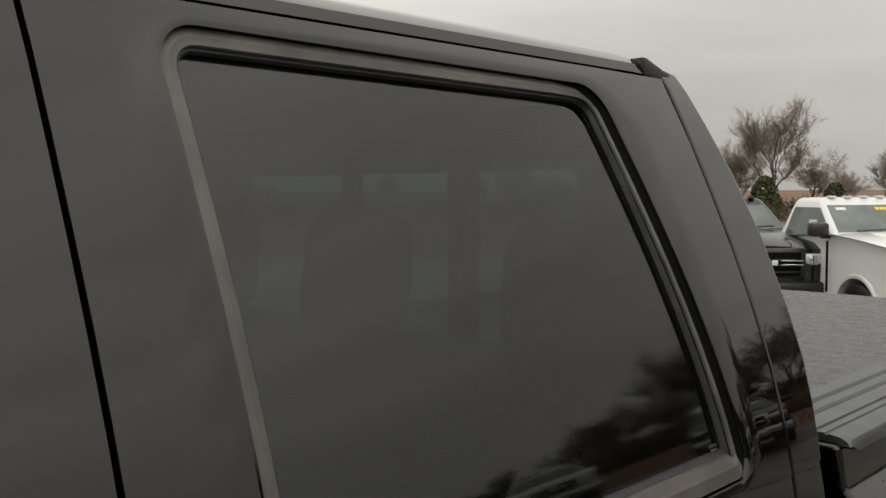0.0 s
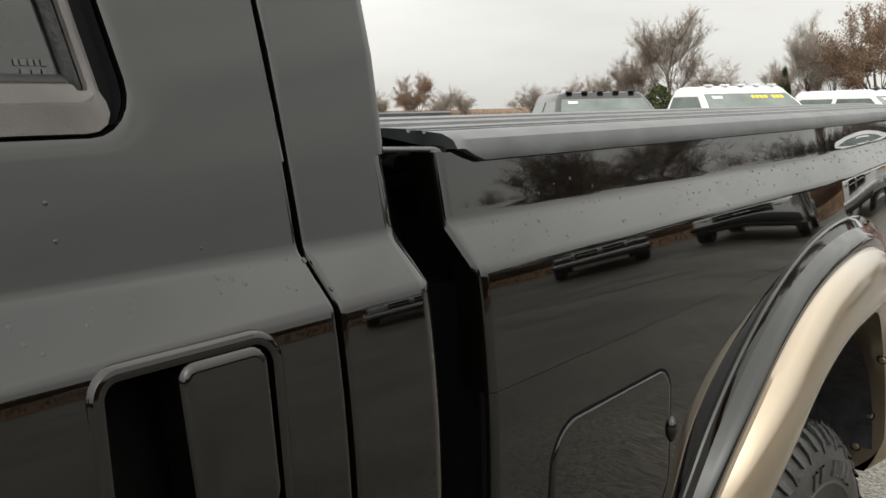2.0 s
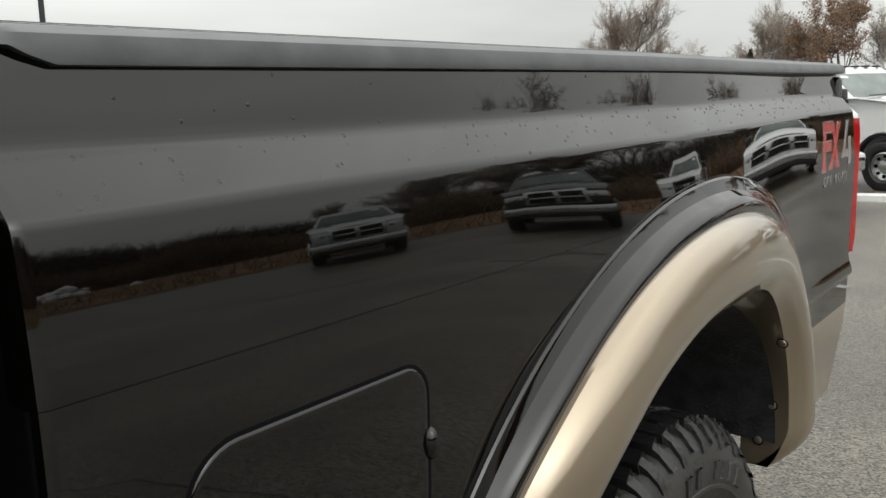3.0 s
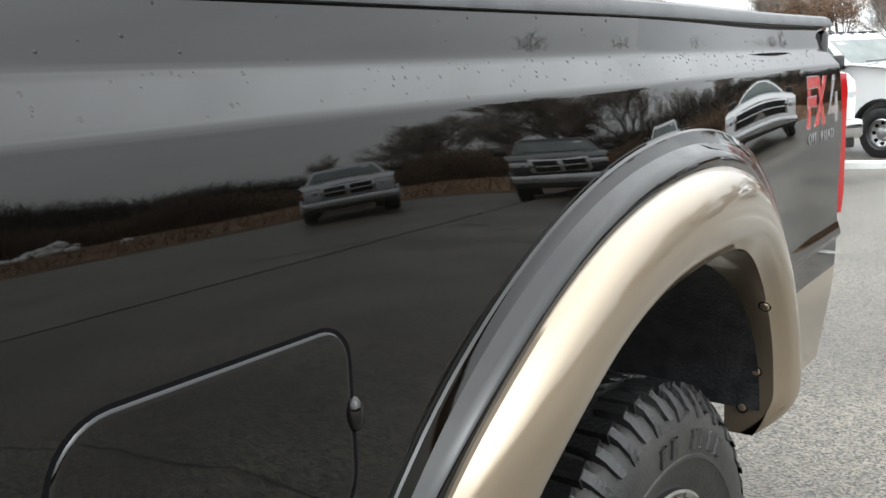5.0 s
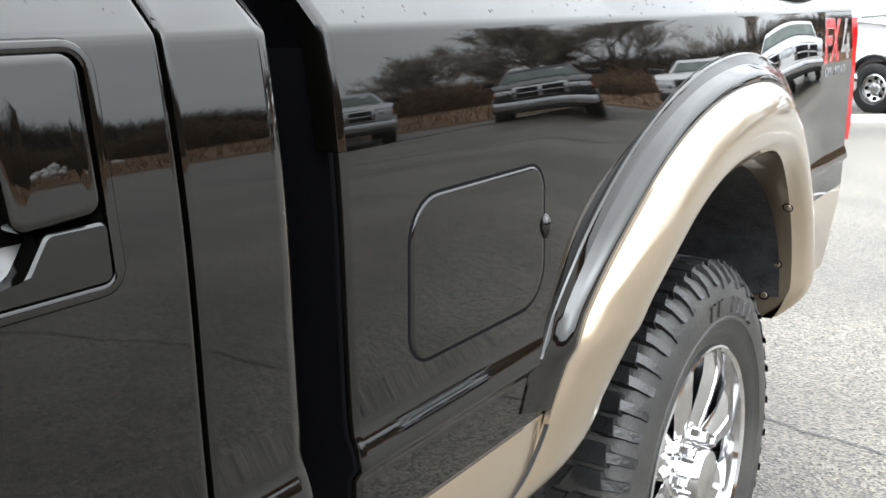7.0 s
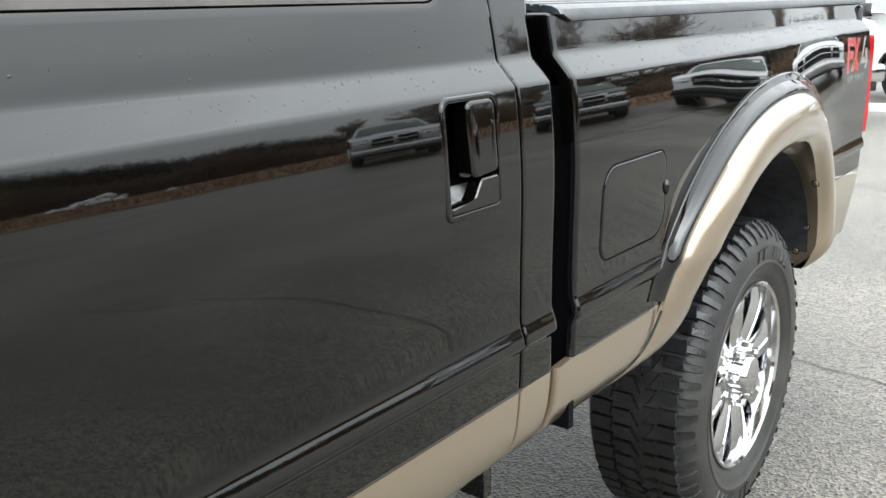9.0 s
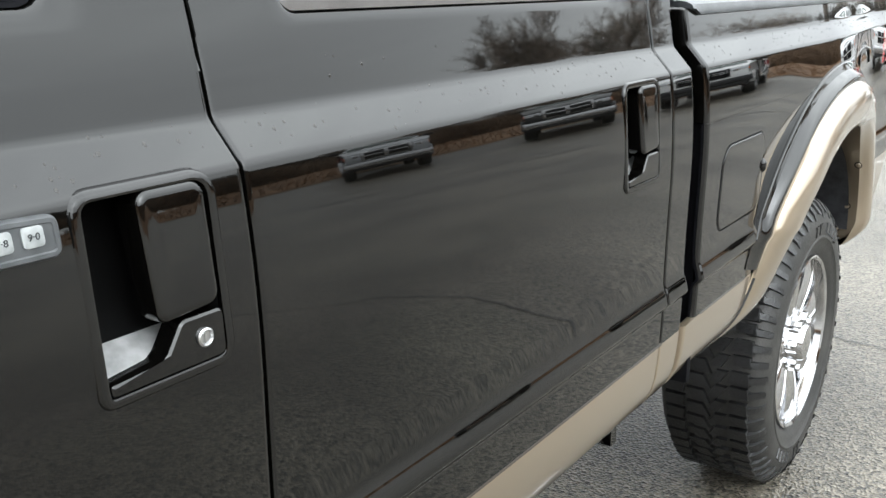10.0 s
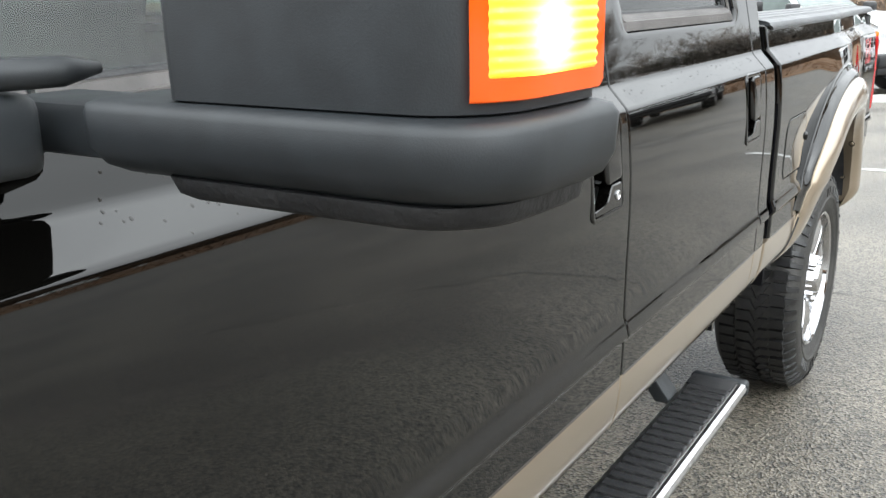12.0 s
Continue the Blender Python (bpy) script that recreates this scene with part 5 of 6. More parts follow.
def parked_pickup(m, label, body, crew=True, chrome=True, wheel_mat=None, marker=False, writing=False, lowbump=None):
    t = thing("pickup_truck", label, "truck", group="pickups parked in rows")
    rear = -1.62 if crew else -0.72
    tail = rear - 2.0
    ax = rear - 0.95
    # lower body with wheel arches
    prof = []

    def archpts(cx, r, rev=False):
        return [(cx + r * math.cos(a), 0.44 + r * 0.98 * math.sin(a)) for a in (math.pi * k / 10 for k in range(11))]

    prof += [(2.34, 0.62), (2.36, 0.98), (2.31, 1.22), (2.12, 1.31), (1.6, 1.38), (0.9, 1.44)]
    prof += [(rear, 1.36), (rear - 0.02, 1.40), (tail + 0.05, 1.40), (tail, 1.36), (tail, 0.66)]
    prof += [(ax - 0.48, 0.60)] + archpts(ax, 0.46)[::-1] + [(ax + 0.48, 0.56), (0.98, 0.56)] + archpts(1.46, 0.46)[::-1] + [(1.95, 0.58)]
    bm = bmesh.new()
    cx, cz = -0.4, 0.9

    def lp(y, k):
        return [(cx + (p[0] - cx) * (1 - k * 0.35), y, cz + (p[1] - cz) * (1 - k)) for p in prof]

    def fullness(p, y):
        """Nose and hood drawn in towards the front corners."""
        s = max(0.0, (p[0] - 1.7) / 0.65)
        return y * (1 - 0.10 * s * s)

    loops = []
    for y, k in ((-0.93, 0.06), (-0.985, 0.02), (-1.0, 0.0), (-0.9, -0.004), (-0.4, -0.03), (0.4, -0.03), (0.9, -0.004), (1.0, 0.0), (0.985, 0.02), (0.93, 0.06)):
        row = []
        for p, q in zip(prof, lp(y, max(k, 0.0))):
            z = q[2] + (0.045 if (abs(y) < 0.95 and p[1] > 1.2 and p[0] > 0.8) else 0.0) * (1 - abs(y))
            row.append((q[0], fullness(p, q[1]), z))
        loops.append(row)
    loft(bm, loops, closed=True, cap=True)
    part("body", bm, body, t, angle=0.45)
    # greenhouse
    belt = [(0.92, -0.93), (0.92, 0.93), (rear, 0.93), (rear, -0.93)]
    top = [(0.12, -0.72), (0.12, 0.72), (rear + 0.13, 0.74), (rear + 0.13, -0.74)]
    lv = []
    for z, k, grow in ((1.34, 0.0, 0.0), (1.84, 0.93, 0.0), (1.9, 0.99, -0.02), (1.935, 1.0, -0.07), (1.945, 1.0, -0.3)):
        pts = [(b[0] + (a[0] - b[0]) * k, b[1] + (a[1] - b[1]) * k) for b, a in zip(belt, top)]
        c = (sum(p[0] for p in pts) / 4, 0)
        pts = [(p[0] + (grow * 0.8 * (1 if p[0] > c[0] else -1)), p[1] + grow * (1 if p[1] > 0 else -1)) for p in pts]
        lv.append([(p[0], p[1], z) for p in round_poly(pts, 0.09, 4)])
    bm = bmesh.new()
    loft(bm, lv, closed=True, cap=True)
    cab = part("cab", bm, body, t, angle=0.5)

    def face(u, v, s, o=0.006):
        """A place on the side glass plane: u along x, v up (0 belt, 1 roof)."""
        z = 1.38 + v * 0.45
        k = (z - 1.34) / 0.5 * 0.93
        return (u, s * (0.93 - (0.93 - 0.73) * k + o), z)

    def wind(v):
        z = 1.45 + v * 0.41
        k = (z - 1.34) / 0.5 * 0.93
        return 0.92 - 0.80 * k, 0.93 - 0.21 * k, z

    x0, y0, z0 = wind(0.02)
    x1, y1, z1 = wind(0.93)
    ws = panel("windshield", [(x0 + 0.008, -y0 + 0.07, z0), (x0 + 0.008, y0 - 0.07, z0), (x1 + 0.008, y1 - 0.07, z1), (x1 + 0.008, -y1 + 0.07, z1)], GLASS_D, t)
    for s in (-1, 1):
        def sx(v):
            return 0.92 - 0.80 * ((1.38 + v * 0.45 - 1.34) / 0.5 * 0.93)
        A = [face(sx(0) - 0.12, 0.0, s), face(sx(0.92) - 0.06, 0.92, s), face(-0.5, 0.92, s), face(-0.52, 0.0, s)]
        panel("side_window", A if s < 0 else A[::-1], GLASS_D, t)
        if crew:
            Bq = [face(-0.62, 0.0, s), face(-0.60, 0.92, s), face(rear + 0.26, 0.92, s), face(rear + 0.16, 0.0, s)]
            panel("side_window", Bq if s < 0 else Bq[::-1], GLASS_D, t)
        # door seams, handle, mirror
        for x in ((0.75, -0.57, -1.5) if crew else (0.75, -0.57)):
            bxp("door_seam", t, DARK, x - 0.005, x + 0.005, s * 0.985 - 0.016, s * 0.985 + 0.016, 0.62, 1.34, 0)
        bxp("door_handle", t, BLACKTRIM if not chrome else CHROME, -0.5, -0.3, s * 1.0 - 0.025, s * 1.0 + 0.025, 1.16, 1.2, 0.012)
        mir = bxp("door_mirror", t, BLACKTRIM, 0.62, 0.78, s * 1.1 - 0.14, s * 1.1 + 0.14, 1.40, 1.60, 0.05, "black folding door mirror")
        bxp("arm", mir, BLACKTRIM, 0.66, 0.74, min(s * 0.9, s * 1.05), max(s * 0.9, s * 1.05), 1.37, 1.43, 0.015)
        # headlamp with amber corner
        hl = bxp("headlamp", t, LENS, 2.15, 2.352, s * 0.735 - 0.185, s * 0.735 + 0.185, 0.96, 1.17, 0.04)
        bxp("reflector", hl, CHROME, 2.34, 2.357, s * 0.68 - 0.06, s * 0.68 + 0.06, 1.0, 1.13, 0.008)
        bxp("corner_lamp", hl, AMBER, 2.1, 2.335, s * 0.895 - 0.035, s * 0.895 + 0.035, 0.99, 1.14, 0.02)
        bxp("fog_lamp", t, LENS, 2.36, 2.425, s * 0.7 - 0.09, s * 0.7 + 0.09, 0.6, 0.68, 0.02)
        # arch trims
        for cxw in (1.46, ax):
            bm = bmesh.new()
            rows = []
            for k in range(13):
                a = math.pi * k / 12
                rows.append([(cxw + r * math.cos(a), s * y, 0.44 + r * 0.98 * math.sin(a)) for r, y in ((0.45, 0.9), (0.45, 1.012), (0.49, 1.018), (0.505, 0.99))])
            loft(bm, rows, closed=False)
            part("arch_trim", bm, body if chrome else BLACKTRIM, t)
            w_ = new("wheel")
            w_.parent = t
            bm = bmesh.new()
            secp = [(0.215, 0.80), (0.225, 0.95), (0.25, 0.975), (0.33, 0.985), (0.385, 0.965), (0.405, 0.93), (0.408, 0.75), (0.36, 0.7), (0.215, 0.7)]
            loft(bm, [[(cxw + r * math.cos(2 * math.pi * i / 28), s * y, 0.408 + r * math.sin(2 * math.pi * i / 28)) for i in range(28)] for r, y in secp])
            part("tyre", bm, TYRE, w_)
            bm = bmesh.new()
            secr = [(0.222, 0.955), (0.205, 0.965), (0.195, 0.93), (0.12, 0.90), (0.1, 0.93), (0.085, 0.955), (0.05, 0.965), (0.002, 0.967)]
            loft(bm, [[(cxw + r * math.cos(2 * math.pi * i / 28), s * y, 0.408 + r * math.sin(2 * math.pi * i / 28)) for i in range(28)] for r, y in secr])
            rim_ = part("rim", bm, wheel_mat or ALU, w_)
            for i in range(8):
                a = 2 * math.pi * i / 8
                bm = bmesh.new()
                loft(bm, [[(cxw + 0.155 * math.cos(a) + r * math.cos(2 * math.pi * j / 10), s * y, 0.408 + 0.155 * math.sin(a) + r * math.sin(2 * math.pi * j / 10)) for j in range(10)] for r, y in ((0.028, 0.90), (0.028, 0.932), (0.001, 0.932))])
                part("rim_hole", bm, DARK, rim_)
    # nose: grille, lettering bars, bumper
    gm = CHROME if chrome else BLACKTRIM
    g = bxp("grille_frame", t, gm, 2.25, 2.375, -0.58, 0.58, 0.80, 1.25, 0.06)
    bxp("grille_mesh", g, DARK, 2.36, 2.382, -0.49, 0.49, 0.85, 1.19, 0.02)
    if chrome:
        bxp("grille_bar", g, CHROME, 2.37, 2.395, -0.05, 0.05, 0.84, 1.2, 0.01)
        bxp("grille_bar", g, CHROME, 2.37, 2.394, -0.47, 0.47, 0.985, 1.035, 0.01)
        for z in (0.89, 0.93, 1.08, 1.12, 1.16):
            bxp("grille_slat", g, BLACKTRIM, 2.37, 2.388, -0.47, 0.47, z - 0.008, z + 0.008, 0.003)
    else:
        for z in (0.9, 1.0, 1.08):
            bxp("grille_bar", g, BLACKTRIM, 2.37, 2.39, -0.46, 0.46, z - 0.012, z + 0.012, 0.004)
        for k in range(3):
            y = -0.16 + k * 0.115
            bxp("emblem_bar", g, PAPER, 2.385, 2.397, y, y + 0.085, 1.0, 1.075, 0.004)
        for s in (-1, 1):
            bxp("chrome_bar", g, CHROME, 2.385, 2.397, s * 0.36 - 0.16, s * 0.36 + 0.16, 1.055, 1.075, 0.004)
            bxp("chrome_bar", g, CHROME, 2.385, 2.397, s * 0.36 - 0.16, s * 0.36 + 0.16, 0.995, 1.015, 0.004)
    bxp("front_bumper", t, lowbump or (CHROME if chrome else BLACKTRIM), 2.2, 2.45, -0.97, 0.97, 0.52, 0.76, 0.05)
    bxp("valance", t, BLACKTRIM, 2.1, 2.38, -0.9, 0.9, 0.40, 0.53, 0.03)
    bm = bmesh.new()
    ridge = []
    for x, z, hw in ((0.86, 1.44, 0.5), (1.2, 1.45, 0.48), (1.6, 1.415, 0.45), (1.95, 1.365, 0.42), (2.2, 1.30, 0.38), (2.3, 1.25, 0.36)):
        ridge.append([(x, -hw - 0.14, z - 0.05), (x, -hw - 0.05, z - 0.008), (x, -hw, z + 0.012), (x, 0.0, z + 0.024), (x, hw, z + 0.012), (x, hw + 0.05, z - 0.008), (x, hw + 0.14, z - 0.05)])
    loft(bm, ridge, closed=False)
    part("hood", bm, body, t, angle=0.9)
    for s in (-0.25, 0.3):
        bm = bmesh.new()
        tube(bm, [(0.86, s - 0.35, 1.48), (0.83, s, 1.49), (0.8, s + 0.35, 1.505)], 0.012, 5)
        part("wiper", bm, BLACKTRIM, t)
    if marker:
        for y in (-0.52, -0.26, 0, 0.26, 0.52):
            bxp("marker_lamp", t, body if chrome else BLACKTRIM, 0.0, 0.12, y - 0.05, y + 0.05, 1.935, 1.965, 0.012)
    bm = bmesh.new()
    tube(bm, [(-0.3, 0, 1.94), (-0.36, 0, 1.99), (-0.44, 0, 2.0)], [0.03, 0.025, 0.004], 6)
    part("roof_fin", bm, BLACKTRIM, t)
    # stickers on the windshield
    xa, ya, za = wind(0.85)
    xb, yb, zb = wind(0.76)
    panel("sticker", [(xb + 0.016, -0.58, zb), (xb + 0.016, -0.42, zb), (xa + 0.016, -0.42, za), (xa + 0.016, -0.58, za)], PAPER, ws)
    if writing:
        xx = 0.0
        for k in range(8):
            if k == 4:
                xx += 0.06
                continue
            y = 0.05 + xx
            panel("writing_bar", [(xb + 0.016, y, zb), (xb + 0.016, y + 0.05, zb), (xa + 0.016, y + 0.05, za), (xa + 0.016, y, za)], YELLOW, ws)
            xx += 0.068
        bxp("window_sheet", t, PAPER, 0.1, 0.3, -0.885, -0.875, 1.42, 1.62, 0)
    bxp("tail_lamp", t, RED, tail - 0.01, tail + 0.05, -1.005, -0.85, 0.95, 1.3, 0.01)
    bxp("tail_lamp", t, RED, tail - 0.01, tail + 0.05, 0.85, 1.005, 0.95, 1.3, 0.01)
    t.matrix_world = m
    return t


def at_ground(x, y, az, dz=0.0):
    return pose(x, y, ground_z(x, y) + dz, 0, 0, az)


parked_pickup(at_ground(11.7, 6.95, 224), "black crew-cab pickup parked nose-out on wet asphalt", GREY, True, False, marker=True)
parked_pickup(at_ground(11.6, 4.6, 233), "white regular-cab pickup with yellow windshield writing", WHITE, False, True, marker=True, writing=True)
parked_pickup(at_ground(15.3, 3.3, 243), "white crew-cab work truck with black grille and bumper", WHITE, True, False, ALU, marker=True, lowbump=BLACKTRIM)
parked_pickup(at_ground(13.4, -13.3, 136), "silver crew-cab pickup parked at the grass edge", SILVER, True, True)
parked_pickup(at_ground(16.1, -9.8, 150), "black crew-cab pickup parked at the grass edge", GREY, True, True)
parked_pickup(at_ground(18.0, -6.9, 166), "white crew-cab pickup with dark grille parked nose-out", WHITE, True, False)
parked_pickup(at_ground(17.8, -1.6, 186), "white crew-cab pickup with chrome grille beside its row", WHITE, True, True)

# ---- lot edge: kerb, dry grass, brush and trees ----
CONCRETE = vary(mat("pale_kerb", (0.6, 0.6, 0.58), 0.6), (0.5, 0.5, 0.48), (0.74, 0.74, 0.73), 3.0, 0.3, 60)


def kerb(p0, p1, name="kerb"):
    bm = bmesh.new()
    a, b = Vector(p0), Vector(p1)
    d = (b - a).normalized()
    nrm = Vector((-d.y, d.x))
    rows = []
    n = 14
    for k in range(n + 1):
        c = a.lerp(b, k / n)
        z = ground_z(c.x, c.y)
        rows.append([(c.x + nrm.x * o, c.y + nrm.y * o, z + h) for o, h in ((-0.08, -0.05), (-0.075, 0.09), (-0.05, 0.11), (0.05, 0.11), (0.08, -0.05))])
    loft(bm, rows, closed=False)
    return tagged(part(name, bm, CONCRETE), "low pale concrete kerb on the asphalt", "kerb", kind="structure")


kerb((11.3, 4.3), (12.6, 0.6))
LINE = vary(mat("worn_line_paint", (0.6, 0.6, 0.58), 0.5), (0.3, 0.3, 0.29), (0.68, 0.68, 0.66), 9)
for k, (xa, ya, xb, yb) in enumerate(((5.23, 0.60, 5.2, -1.6),)):
    bm = bmesh.new()
    d = Vector((xb - xa, yb - ya)).normalized()
    loft(bm, [[(x - d.y * o, y + d.x * o, ground_z(x, y) + 0.004) for o in (-0.05, 0.05)] for x, y in ((xa, ya), ((xa + xb) / 2, (ya + yb) / 2), (xb, yb))], closed=False)
    tagged(part("painted_line", bm, LINE), "worn white parking line on asphalt", "painted line", kind="structure")

TAR = vary(mat("crack_tar", (0.012, 0.012, 0.012), 0.4), (0.008, 0.008, 0.008), (0.025, 0.024, 0.022), 12)


def crack(p0, p1, w, seed, bend=0.1, n=60):
    """A jagged dark crack in the asphalt."""
    r = random.Random(seed)
    a, b = Vector(p0), Vector(p1)
    d = (b - a).normalized()
    nrm = Vector((-d.y, d.x))
    bm = bmesh.new()
    rows = []
    for k in range(n):
        t = k / (n - 1)
        c = a.lerp(b, t) + nrm * (bend * math.sin(math.pi * t) + 0.02 * math.sin(t * 23 + seed) + r.uniform(-1, 1) * 0.25 * (b - a).length / n)
        hw = w * r.uniform(0.5, 1.1)
        z = ground_z(c.x, c.y) + 0.004
        rows.append([(c.x - nrm.x * hw, c.y - nrm.y * hw, z), (c.x + nrm.x * hw, c.y + nrm.y * hw, z)])
    loft(bm, rows, closed=False)
    tagged(part("asphalt_crack", bm, TAR, flip=False), "thin jagged dark crack in wet asphalt", "crack", group="cracks in the asphalt", kind="structure")


crack((1.40, 0.55), (0.72, -1.35), 0.006, 7, 0.06)
crack((6.4, -8.6), (8.6, -6.6), 0.06, 8)
crack((8.2, -6.2), (9.6, -4.6), 0.06, 9)
crack((9.4, -3.9), (10.4, -2.2), 0.06, 10)
crack((0.72, -1.35), (0.1, -3.9), 0.006, 11, 0.05)

GRASS = vary(mat("dry_grass", (0.2, 0.14, 0.07), 0.9), (0.085, 0.045, 0.02), (0.19, 0.105, 0.048), 0.9, 0.6, 8.0)
bm = bmesh.new()
rows = []
ring_r = [0, 1.2, 3, 6, 10, 16, 26, 60, 200, 900, 2900]


def lot_edge(a):
    """Distance from the truck to the edge of the lot in direction a."""
    return 24.0 + 4 * math.cos(a) + 0.8 * math.sin(3 * a) + 5.5 * math.sin(a)


for k in ring_r:
    row = []
    for i in range(96):
        a = 2 * math.pi * i / 96
        r = lot_edge(a) + k
        x, y = -1 + r * math.cos(a), r * math.sin(a)
        row.append((x, y, ground_z(x, y) + (0.02 if k == 0 else 0.12 + 0.05 * rng.uniform(-1, 1) + min(k, 30) * 0.012)))
    rows.append(row)
loft(bm, rows)
tagged(part("grass_field", bm, GRASS), "dry brown grass verge and field", "field", kind="structure")

STRAW = vary(mat("straw", (0.24, 0.15, 0.07), 0.9), (0.10, 0.05, 0.022), (0.22, 0.118, 0.052), 0.8)
BARK = vary(mat("bark", (0.11, 0.095, 0.08), 0.9), (0.075, 0.065, 0.055), (0.15, 0.13, 0.11), 3.0)
TWIG = vary(mat("twigs", (0.2, 0.17, 0.145), 0.9), (0.18, 0.152, 0.125), (0.34, 0.29, 0.245), 0.7)
RUST = vary(mat("rust_leaves", (0.17, 0.085, 0.04), 0.85), (0.1, 0.05, 0.025), (0.24, 0.13, 0.06), 1.3)
NEEDLE = vary(mat("evergreen", (0.03, 0.045, 0.025), 0.85), (0.026, 0.036, 0.014), (0.085, 0.098, 0.036), 1.5)


def sliver(verts, faces, a, b, w):
    """A thin three-sided twig from a to b."""
    d = (b - a)
    s = d.cross(Vector((0.3, 0.5, 0.8)))
    if s.length < 1e-4:
        s = Vector((1, 0, 0))
    s = s.normalized() * w
    q = d.cross(s).normalized() * w
    i = len(verts)
    verts += [tuple(a + s), tuple(a - 0.5 * s + 0.87 * q), tuple(a - 0.5 * s - 0.87 * q), tuple(b)]
    faces += [(i, i + 1, i + 3), (i + 1, i + 2, i + 3), (i + 2, i, i + 3)]


def leaf(verts, faces, c, r, rg):
    i = len(verts)
    u = Vector((rg.gauss(0, 1), rg.gauss(0, 1), rg.gauss(0, 1))).normalized() * r
    v = u.cross(Vector((rg.gauss(0, 1), rg.gauss(0, 1), rg.gauss(0, 1)))).normalized() * r * 0.7
    verts += [tuple(c - u), tuple(c - v), tuple(c + u), tuple(c + v)]
    faces.append((i, i + 1, i + 2, i + 3))


def mesh_part(name, verts, faces, material, parent=None):
    me = bpy.data.meshes.new(name)
    me.from_pydata(verts, [], faces)
    me.materials.append(material)
    ob = new(name, me)
    if parent:
        ob.parent = parent
    return ob


def bare_tree(seed, h, spread, leaves=0, upright=0.5, label="bare deciduous tree on the lot's far edge"):
    """A leafless tree: tapered trunk and limbs in one part, fine twigs in another."""
    rg = random.Random(seed)
    t = thing("tree", label, "tree", group="bare trees along the lot")
    bm = bmesh.new()
    tv, tf = [], []
    lv, lf = [], []

    def grow(p, d, ln, r, lvl):
        n = 4
        pts, rad = [p], [r]
        q, dd = p.copy(), d.copy()
        for k in range(n):
            dd = (dd + Vector((rg.gauss(0, 0.13), rg.gauss(0, 0.13), rg.gauss(0.05 * upright, 0.08)))).normalized()
            q = q + dd * ln / n
            pts.append(q.copy())
            rad.append(r * (1 - 0.6 * (k + 1) / n))
        if lvl < 3:
            tube(bm, [tuple(x) for x in pts], rad, 5 if lvl < 2 else 3)
        else:
            for a, b_, w in zip(pts, pts[1:], rad):
                sliver(tv, tf, a, b_ + (b_ - a) * 0.1, max(w, 0.014))
        if lvl == 4:
            for k in range(11):
                s0 = pts[rg.randrange(1, 5)]
                sliver(tv, tf, s0, s0 + (dd * 0.6 + Vector((rg.gauss(0, 0.6), rg.gauss(0, 0.6), rg.gauss(0.2, 0.5)))).normalized() * h * rg.uniform(0.04, 0.085), 0.008)
            for k in range(leaves):
                leaf(lv, lf, pts[rg.randrange(1, 5)] + Vector((rg.gauss(0, 0.12), rg.gauss(0, 0.12), rg.gauss(0, 0.12))), rg.uniform(0.04, 0.085), rg)
            return
        kids = (5, 5, 5, 5)[lvl] + (rg.random() < 0.5)
        for k in range(kids):
            i = rg.randrange(1, n + 1) if lvl else rg.randrange(2, n + 1)
            side = Vector((rg.gauss(0, 1), rg.gauss(0, 1), rg.gauss(0.15, 0.5))).normalized()
            nd = (dd * (0.75 + 0.3 * upright) + side * spread).normalized()
            grow(pts[i], nd, ln * rg.uniform(0.55, 0.8), rad[i] * rg.uniform(0.5, 0.75), lvl + 1)

    grow(Vector((0, 0, -0.2)), Vector((0, 0, 1)), h * 0.42, h * 0.022, 0)
    part("trunk", bm, BARK, t)
    tagged(mesh_part("crown", tv, tf, TWIG, t), kind="stuff")
    if leaves:
        tagged(mesh_part("foliage", lv, lf, RUST, t), kind="stuff")
    return t


def evergreen(seed, h, w, shape=0.8, label="dark green conifer behind the parked trucks"):
    rg = random.Random(seed)
    t = thing("conifer", label, "conifer", group="conifers along the lot")
    bm = bmesh.new()
    tube(bm, [(0, 0, -0.1), (0, 0, h * 0.5), (0, 0, h)], [0.12, 0.07, 0.01], 5)
    part("trunk", bm, BARK, t)
    v, f = [], []
    for k in range(2600):
        z = h * (0.04 + 0.95 * rg.random())
        rr = w * (1 - z / h) ** shape * rg.uniform(0.45, 1.05) + 0.05
        a = rg.uniform(0, 2 * math.pi)
        leaf(v, f, Vector((rr * math.cos(a), rr * math.sin(a), z + rg.gauss(0, 0.08))), rg.uniform(0.08, 0.2), rg)
    tagged(mesh_part("crown", v, f, NEEDLE, t), kind="stuff")
    return t


KINDS = [bare_tree(11, 10.0, 0.52, upright=0.8), bare_tree(12, 8.0, 0.75), bare_tree(13, 9.0, 0.55, upright=0.9), bare_tree(14, 7.0, 0.8)]
RUSTY = bare_tree(21, 9.5, 0.7, leaves=20, label="tree holding dense rust-brown leaves")
CON = evergreen(31, 6.5, 1.5)
SHRUB = evergreen(32, 4.2, 1.9, 0.45, "broad green arborvitae shrub behind the parked trucks")


def polar(az, d):
    a = radians(az)
    return -1.8 + d * math.cos(a), -0.5 + d * math.sin(a)


def plant(kind, az, d, size, first=None, turn=0.0):
    x, y = polar(az, d)
    m = Matrix.Translation((x, y, ground_z(x, y) + 0.2)) @ Matrix.Rotation(radians(turn), 4, "Z")
    kind.scale = (1, 1, 1)
    ob = copy_thing(kind, m)
    ob.scale = (size, size, size)
    return ob


